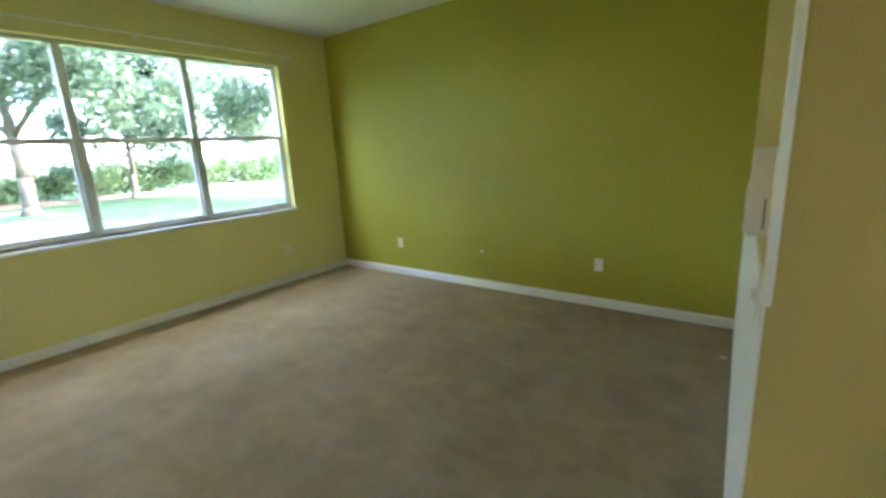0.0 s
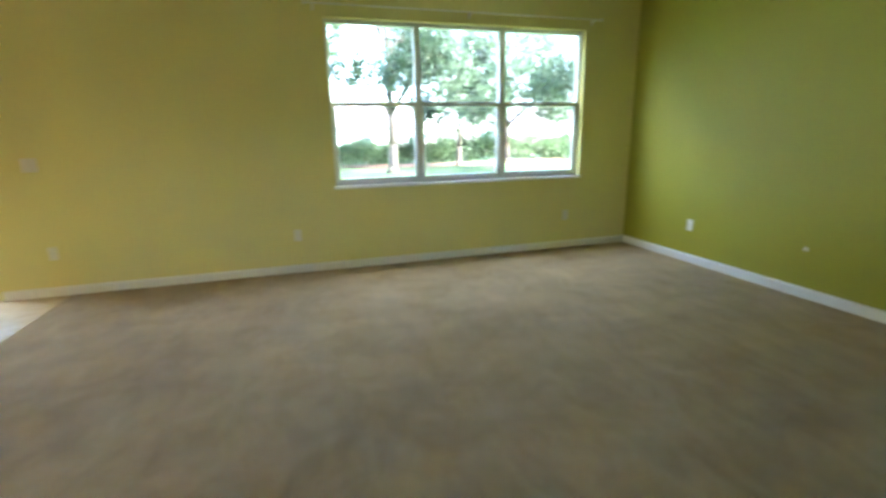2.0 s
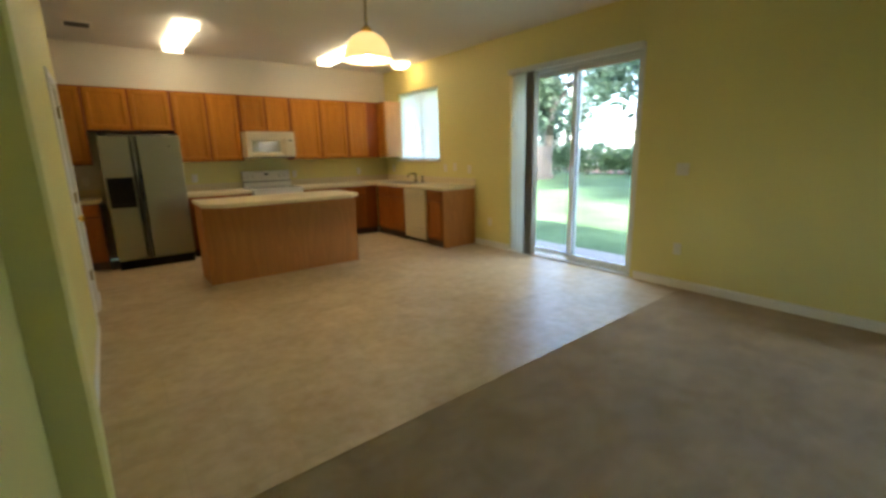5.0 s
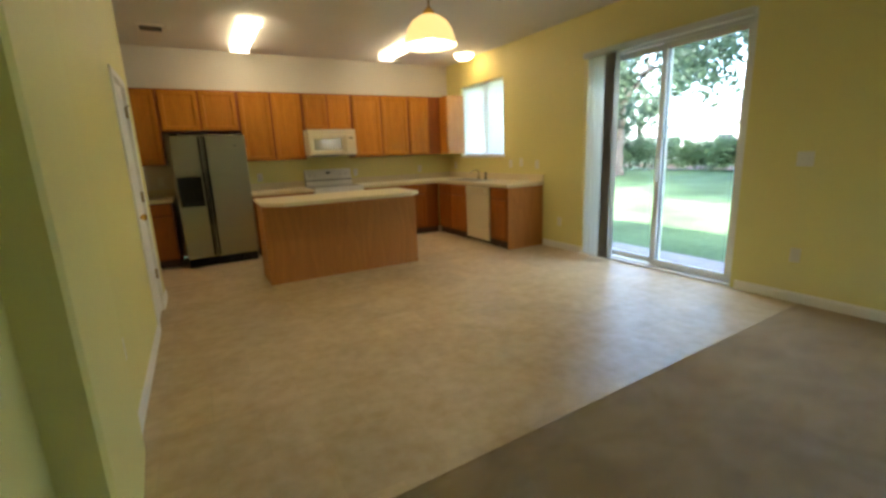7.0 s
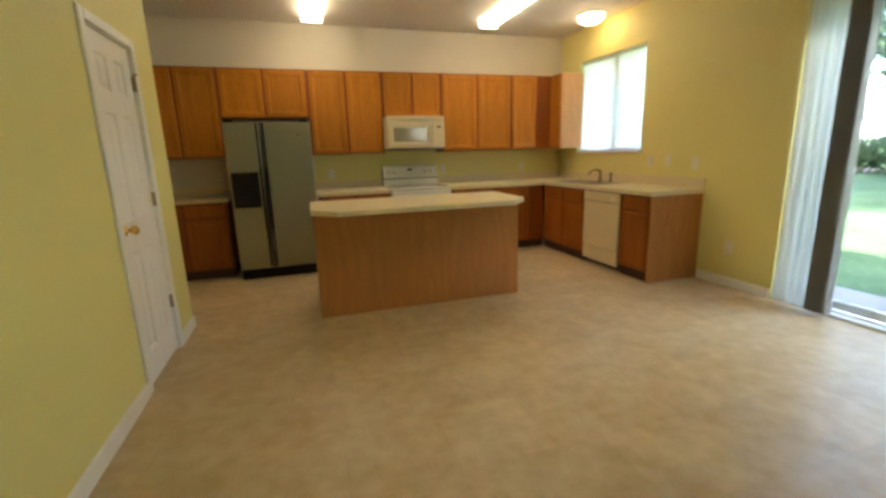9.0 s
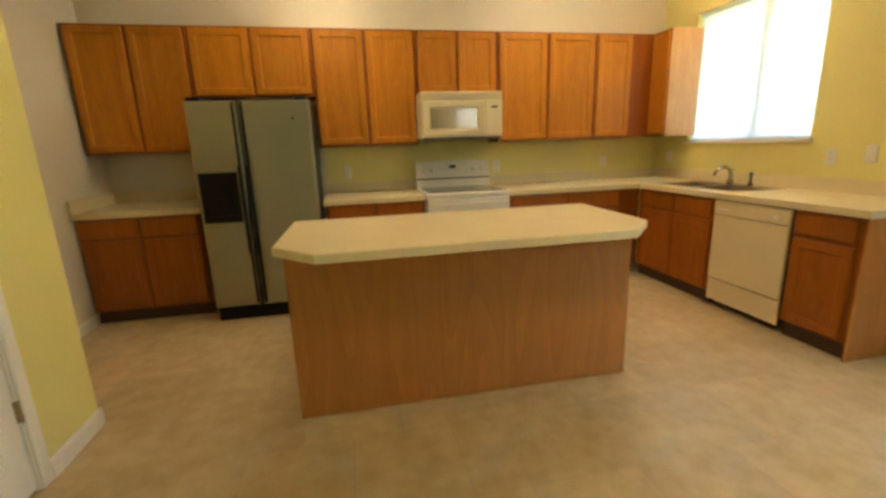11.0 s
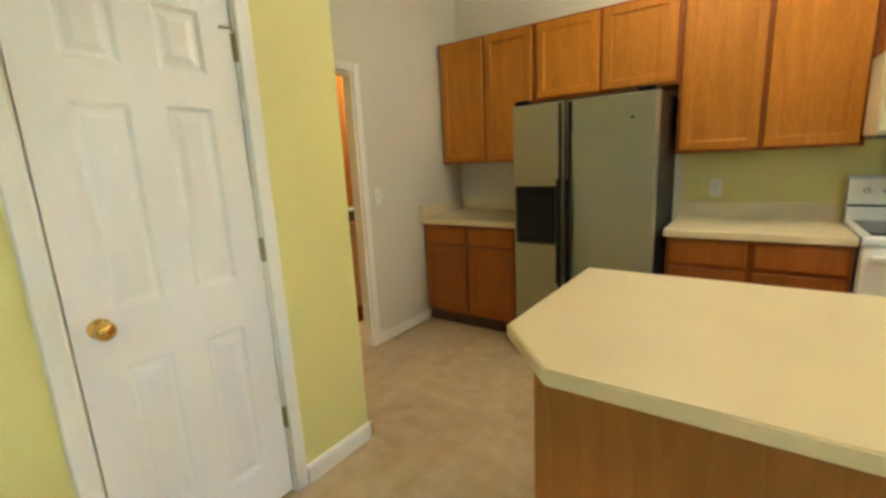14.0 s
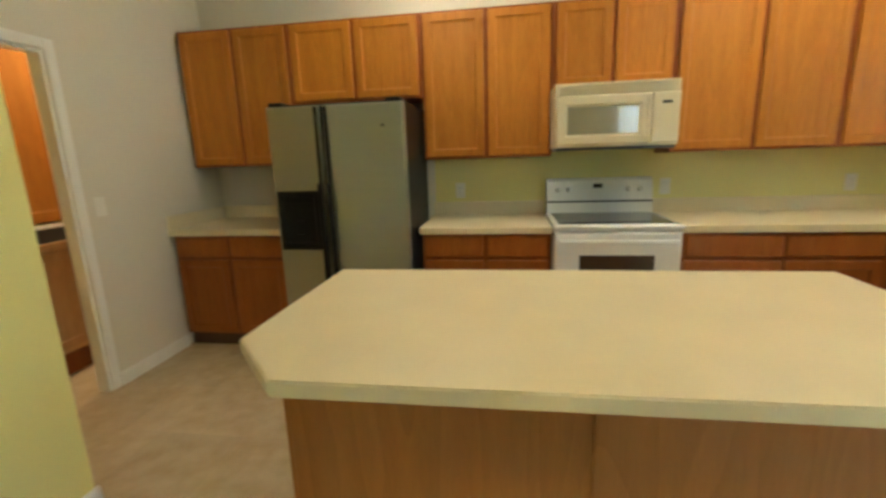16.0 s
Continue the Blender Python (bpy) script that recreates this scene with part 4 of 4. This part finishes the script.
part("flip_cover", box(4.533, 4.538, -2.805, -2.665, 1.29, 1.38, r=0.002), PLATE, kpd)
part("slot", box(4.564, 4.567, -2.8115, -2.8098, 1.30, 1.36), GREY, kpd)
outlet(-2.82, 1.17, "-x", 4.5745, switch=True)



# ---- ceiling lights ----
def fluorescent(x0, x1, y0, y1):
    f = thing("fluorescent_light", ((x0 + x1) / 2, (y0 + y1) / 2, CEIL), "lit fluorescent ceiling light with a wraparound diffuser", "ceiling light", "fluorescent kitchen lights")
    part("housing", box(x0 + 0.02, x1 - 0.02, y0 + 0.01, y1 - 0.01, CEIL - 0.045, CEIL - 0.001, r=0.004), TRIM, f)
    d = bmesh.new()
    prof = [(x0, -0.03), (x0, -0.05), (x0 + 0.04, -0.085), (x1 - 0.04, -0.085), (x1, -0.05), (x1, -0.03)]
    vs = [[d.verts.new((x, y, CEIL + z)) for x, z in prof] for y in (y0 + 0.012, y1 - 0.012)]
    for i in range(5):
        d.faces.new((vs[0][i], vs[0][i + 1], vs[1][i + 1], vs[1][i]))
    part("diffuser", d, FLUOR, f, "glowing acrylic diffuser")
    for y in (y0, y1 - 0.012):
        part("end_cap", box(x0 - 0.002, x1 + 0.002, y, y + 0.012, CEIL - 0.088, CEIL - 0.002, r=0.003), FLUOR, f)


fluorescent(3.39, 3.61, -11.38, -10.05)
fluorescent(1.30, 1.52, -11.22, -9.85)

dm = thing("dome_light", (0.30, -10.70, CEIL), "lit frosted dome ceiling light over the sink", "ceiling light")
part("base", lathe([(0, -0.001), (0.165, -0.001), (0.165, -0.025), (0.15, -0.03), (0, -0.03)], (0.30, -10.70, CEIL)), TRIM, dm, smooth=False)
part("globe", lathe([(0.152, -0.028), (0.15, -0.05), (0.125, -0.085), (0.08, -0.108), (0, -0.12)], (0.30, -10.70, CEIL)), BULBGLASS, dm, smooth=True)

PX, PY, PZ = 2.38, -7.98, 2.24
pl = thing("pendant_lamp", (PX, PY, CEIL), "alabaster glass bowl pendant on a brass stem", "pendant lamp")
part("canopy", lathe([(0, -0.001), (0.06, -0.001), (0.055, -0.02), (0.02, -0.032), (0, -0.032)], (PX, PY, CEIL)), BRASS, pl, smooth=True)
part("stem", cyl((PX, PY, CEIL - 0.03), (PX, PY, PZ + 0.27), 0.011, n=14), HINGE, pl)
part("collar", lathe([(0, 0.30), (0.022, 0.30), (0.03, 0.285), (0.045, 0.275), (0.05, 0.255), (0.04, 0.235), (0, 0.235)], (PX, PY, PZ)), BRASS, pl, "brass collar", smooth=True)
part("shade", lathe([(0.035, 0.242), (0.085, 0.232), (0.14, 0.195), (0.185, 0.135), (0.208, 0.07), (0.225, 0.02), (0.236, 0.0), (0.230, 0.0), (0.219, 0.02), (0.202, 0.07), (0.18, 0.13), (0.136, 0.188), (0.083, 0.225), (0.035, 0.235)], (PX, PY, PZ)), SHADEGLASS, pl, "warm glowing alabaster shade", smooth=True)
part("bulb", lathe([(0, 0.16), (0.015, 0.155), (0.018, 0.12), (0.038, 0.08), (0.036, 0.05), (0.02, 0.033), (0, 0.03)], (PX, PY, PZ)), BULB, pl, smooth=True)

cv = thing("ceiling_vent", (4.48, -10.83, CEIL), "grey metal ceiling air vent with slats", "vent")
part("frame", boxes((4.34, 4.62, -10.97, -10.94, CEIL - 0.012, CEIL - 0.001), (4.34, 4.62, -10.72, -10.69, CEIL - 0.012, CEIL - 0.001),
                    (4.34, 4.37, -10.94, -10.72, CEIL - 0.012, CEIL - 0.001), (4.59, 4.62, -10.94, -10.72, CEIL - 0.012, CEIL - 0.001), r=0.002), PLATE, cv)
part("backing", box(4.365, 4.595, -10.945, -10.715, CEIL - 0.003, CEIL - 0.0015), BLACK, cv)
for i in range(8):
    y = -10.925 + 0.026 * i
    part("slat", box(4.37, 4.59, y, y + 0.012, CEIL - 0.012, CEIL - 0.005), GREY, cv)

# ---- laundry room glimpse ----
lc = thing("laundry_cabinet", (6.2, -10.9, 0), "reddish wooden cabinet over a pale laundry unit", "cabinet")
part("upper_body", box(6.02, 6.645, -11.7, -9.65, 1.02, 2.2, r=0.003), OAK, lc)
part("lower_body", box(5.92, 6.645, -11.7, -9.65, 0.16, 0.86, r=0.003), PALEOAK, lc, "pale pinkish lower unit")
part("counter", box(5.90, 6.648, -11.7, -9.62, 0.86, 0.90, r=0.004), PALEOAK, lc)
part("base", box(5.96, 6.645, -11.7, -9.66, -0.003, 0.16), OAKFRAME, lc)
for k in range(3):
    part("door", rings(-11.68 + 0.68 * k, -11.02 + 0.68 * k, 1.04, 2.18, [(0, 0), (0, 0.015), (0.05, 0.015), (0.056, 0.008)], "-x", 6.02), OAK, lc)
    part("lower_door", rings(-11.68 + 0.68 * k, -11.02 + 0.68 * k, 0.20, 0.84, [(0, 0), (0, 0.015), (0.05, 0.015), (0.056, 0.008)], "-x", 5.92), PALEOAK, lc)
bk = thing("storage_box", (5.99, -10.72, 0.90), "small grey box on the laundry counter", "box")
part("box_body", box(5.93, 6.0, -10.85, -10.62, 0.90, 0.99, r=0.006), GREY, bk)
part("lid", box(5.925, 6.005, -10.855, -10.615, 0.99, 1.005, r=0.004), PLATE, bk)
# lamp added out of view to brighten what shows through the doorway
lm = thing("laundry_fill_light", (5.74, -11.15, CEIL), "unseen lit dome light added to brighten the laundry room", "ceiling light")
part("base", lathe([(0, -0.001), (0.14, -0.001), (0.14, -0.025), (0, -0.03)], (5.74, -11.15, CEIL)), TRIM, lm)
part("globe", lathe([(0.13, -0.028), (0.128, -0.05), (0.10, -0.08), (0, -0.10)], (5.74, -11.15, CEIL)), LAUNDRYFILL, lm, smooth=True)

pb = bmesh.new()
pv = [pb.verts.new(p) for p in ((4.44 - 0.02, -0.57 - 0.012, 0.004), (4.44 + 0.018, -0.57 - 0.015, 0.006), (4.44 + 0.022, -0.57 + 0.012, 0.012), (4.44 - 0.014, -0.57 + 0.016, 0.007))]
pb.faces.new(pv)
ex = bmesh.ops.extrude_face_region(pb, geom=pb.faces[:])
bmesh.ops.translate(pb, verts=[g for g in ex["geom"] if isinstance(g, bmesh.types.BMVert)], vec=(0, 0, -0.006))
solid("paper_scrap", pb, TRIM, "small white paper scrap on the carpet", "scrap")

# ---- outdoors ----
GZ = -0.12
gb = bmesh.new()
bmesh.ops.create_grid(gb, x_segments=1, y_segments=1, size=300, matrix=Matrix.Translation((-40, -5, GZ)))
solid("ground", gb, GRASS, "mown green lawn", "lawn", kind="structure")
solid("patio", box(-1.0, -0.2, -8.9, -6.1, GZ, -0.03, r=0.01), CONCRETE, "small concrete patio slab outside the sliding door", "patio", kind="structure")
mb = bmesh.new()
for k in range(60):
    y = -46 + k * 1.25
    bmesh.ops.create_uvsphere(mb, u_segments=10, v_segments=5, radius=1.2, matrix=Matrix.Translation((-24 + 1.5 * math.sin(k * 0.35), y, GZ - 0.02)) @ Matrix.Diagonal((1.3, 1, 0.12, 1)))
solid("mulch_bed", mb, MULCH, "reddish mulch bed along the hedge", "mulch bed", kind="stuff")


def leaves(n, spots, size, seed):
    """n small folded leaves scattered in and near the skins of the clumps (x, y, z, radius)."""
    r = random.Random(seed)
    verts, faces = [], []
    for _ in range(n):
        cx, cy, cz, cr = r.choice(spots)
        d = Vector((r.gauss(0, 1), r.gauss(0, 1), r.gauss(0, 0.8))).normalized() * cr * (0.45 + 0.6 * r.random())
        p = Vector((cx, cy, cz)) + d
        s = size * (0.6 + 0.8 * r.random())
        a = Vector((r.gauss(0, 1), r.gauss(0, 1), r.gauss(0, 0.6))).normalized()
        b = a.cross(Vector((r.gauss(0, 1), r.gauss(0, 1), r.gauss(0, 1)))).normalized()
        c = a.cross(b)
        i = len(verts)
        verts += [p - a * s, p + b * s * 0.45 + c * s * 0.12, p + a * s, p - b * s * 0.45 + c * s * 0.12]
        faces += [(i, i + 1, i + 2), (i, i + 2, i + 3)]
    me = bpy.data.meshes.new("leaves")
    me.from_pydata([tuple(v) for v in verts], [], faces)
    return me


def tree(x, y, h, trunk_r, spread, seed, n=7000, low=0.36, leaf=0.16, lean=0.0):
    r = random.Random(seed)
    t = thing("tree", (x, y, GZ), "broad-leaved garden tree with a grey trunk; four are hidden, added for shade", "tree", "garden trees")
    bm = bmesh.new()
    p = Vector((x, y, GZ - 0.05))
    path = [p]
    for k in range(6):
        p = p + Vector((r.uniform(-0.12, 0.12) + lean * 0.2, r.uniform(-0.12, 0.12), h * 0.14))
        path.append(p)
    for k, (a, b) in enumerate(zip(path, path[1:])):
        cyl(a, b, trunk_r * (1 - 0.11 * k), trunk_r * (1 - 0.11 * (k + 1)), n=12, bm=bm)
    cyl(path[0], path[0] + Vector((0, 0, 0.35)), trunk_r * 1.5, trunk_r, n=12, bm=bm)
    part("trunk", bm, BARK, t, smooth=True)
    spots = []
    for k in range(9):
        base = path[2 + k % 4]
        ang = k * 2.4 + r.random()
        reach = spread * r.uniform(0.55, 1.0)
        tip = base + Vector((math.cos(ang) * reach, math.sin(ang) * reach, h * r.uniform(0.08, 0.42)))
        mid = base.lerp(tip, 0.5) + Vector((0, 0, 0.25))
        lb = cyl(base, mid, trunk_r * 0.42, trunk_r * 0.26, n=8)
        cyl(mid, tip, trunk_r * 0.26, trunk_r * 0.08, n=8, bm=lb)
        part("limb", lb, BARK, t, smooth=True)
        for f, s in ((0.6, 0.30), (0.85, 0.34), (1.05, 0.30)):
            q = base.lerp(tip, f)
            spots.append((q.x + r.uniform(-0.5, 0.5), q.y + r.uniform(-0.5, 0.5), q.z + r.uniform(-0.3, 0.5), spread * s * r.uniform(0.7, 1.1)))
        if r.random() < 0.6:
            spots.append((tip.x, tip.y, max(GZ + h * low, tip.z - h * 0.2), spread * 0.22))
    me = leaves(n, spots, leaf, seed)
    me.materials.append(LEAF)
    me.transform(Matrix.Translation(-t.location))
    ob = new("crown", me)
    ob.parent = t
    return t


tree(-17.0, -0.1, 10.0, 0.24, 4.8, 1, n=11000, low=0.5, leaf=0.13)
tree(-20.5, -6.0, 8.5, 0.22, 4.0, 2, n=9000)
tree(-22.5, 8.5, 8.5, 0.20, 4.6, 3, n=11000, leaf=0.14)
tree(-21.0, 4.6, 8.5, 0.15, 4.2, 8, n=11000, low=0.42, leaf=0.14)
# next four have hidden trunks, added only to throw shade on the lawn
tree(-12.0, 9.2, 9.5, 0.24, 5.4, 12, n=11000, low=0.42, leaf=0.13)
tree(-10.5, -7.8, 10.5, 0.24, 5.2, 13, n=12000, low=0.5, leaf=0.13)
tree(-7.5, -5.4, 10.0, 0.22, 5.0, 14, n=11000, low=0.5, leaf=0.13)
tree(-8.5, 9.8, 9.5, 0.22, 5.2, 15, n=11000, low=0.5, leaf=0.13)
tree(-14.3, -13.0, 9.5, 0.30, 5.6, 9, n=12000, low=0.34, leaf=0.13)
tree(-15.5, -20.5, 8.5, 0.30, 4.6, 5, n=9000, low=0.30)
tree(-24.0, -25.5, 9.0, 0.26, 4.2, 6)
tree(-8.5, -22.0, 7.0, 0.18, 3.4, 10)
tree(-27.0, 18.0, 9.0, 0.25, 5.0, 11)


def hedge(x, y0, y1, h, seed, n=13000):
    r = random.Random(seed)
    spots = []
    y = y0
    while y < y1:
        spots.append((x + r.uniform(-0.4, 0.4), y, GZ + h * r.uniform(0.3, 0.6), h * r.uniform(0.36, 0.55)))
        y += r.uniform(0.35, 0.6)
    me = leaves(n, spots, 0.11, seed)
    me.materials.append(HEDGELEAF)
    me.transform(Matrix.Translation((-x, -(y0 + y1) / 2, -GZ)))
    ob = tagged(new("hedge", me), "loose green shrub hedge behind the lawn", "hedge", "garden hedges")
    ob.location = (x, (y0 + y1) / 2, GZ)


hedge(-23.5, -7, 4, 2.0, 21)
hedge(-24.5, 4, 18, 2.3, 22, 16000)
hedge(-20.5, -20, -7, 2.0, 23, 16000)
hedge(-19.5, -36, -20, 2.4, 24, 16000)

fence = thing("fence", (-14, -22, GZ), "weathered wooden board fence at the lawn's edge", "fence")
for k in range(16):
    x = -12.5 - 0.16 * k
    part("board", box(x - 0.07, x + 0.07, -19.8 - 0.012, -19.8 + 0.012, GZ, GZ + 1.75, r=0.004), FENCEWOOD, fence)
part("rail", box(-15.1, -12.4, -19.83, -19.815, GZ + 0.4, GZ + 0.49), FENCEWOOD, fence)
part("rail", box(-15.1, -12.4, -19.83, -19.815, GZ + 1.35, GZ + 1.44), FENCEWOOD, fence)


def house(x, y, w, d, h):
    hs = thing("neighbour_house", (x, y, GZ), "white stucco house with a grey roof beyond the garden", "house", "neighbouring houses")
    part("wall", box(x - d, x, y - w / 2, y + w / 2, GZ, GZ + h), STUCCO, hs)
    bm = bmesh.new()
    e = 0.5
    v = [bm.verts.new(c) for c in ((x + e, y - w / 2 - e, GZ + h), (x + e, y + w / 2 + e, GZ + h), (x - d - e, y + w / 2 + e, GZ + h), (x - d - e, y - w / 2 - e, GZ + h),
                                   (x - d / 2, y - w / 2 + d / 2, GZ + h + d * 0.26), (x - d / 2, y + w / 2 - d / 2, GZ + h + d * 0.26))]
    for f in ((0, 1, 5, 4), (1, 2, 5), (2, 3, 4, 5), (3, 0, 4), (3, 2, 1, 0)):
        bm.faces.new([v[i] for i in f])
    part("roof", bm, ROOFTILE, hs)
    for k in range(3):
        c = y - w / 2 + w * (k + 0.5) / 3
        wd = part("window", rings(c - 0.7, c + 0.7, GZ + 1.0, GZ + 2.3, [(0, 0), (0, 0.05), (0.06, 0.05), (0.06, 0.02)], "+x", x), ALU, hs)
        part("pane", rings(c - 0.63, c + 0.63, GZ + 1.07, GZ + 2.23, [(0, 0.021), (0.002, 0.025)], "+x", x), DARKGLASS, wd)


house(-36, -26, 14, 9, 3.2)
house(-46, 2, 16, 10, 3.2)
house(-44, 26, 15, 9, 3.2)
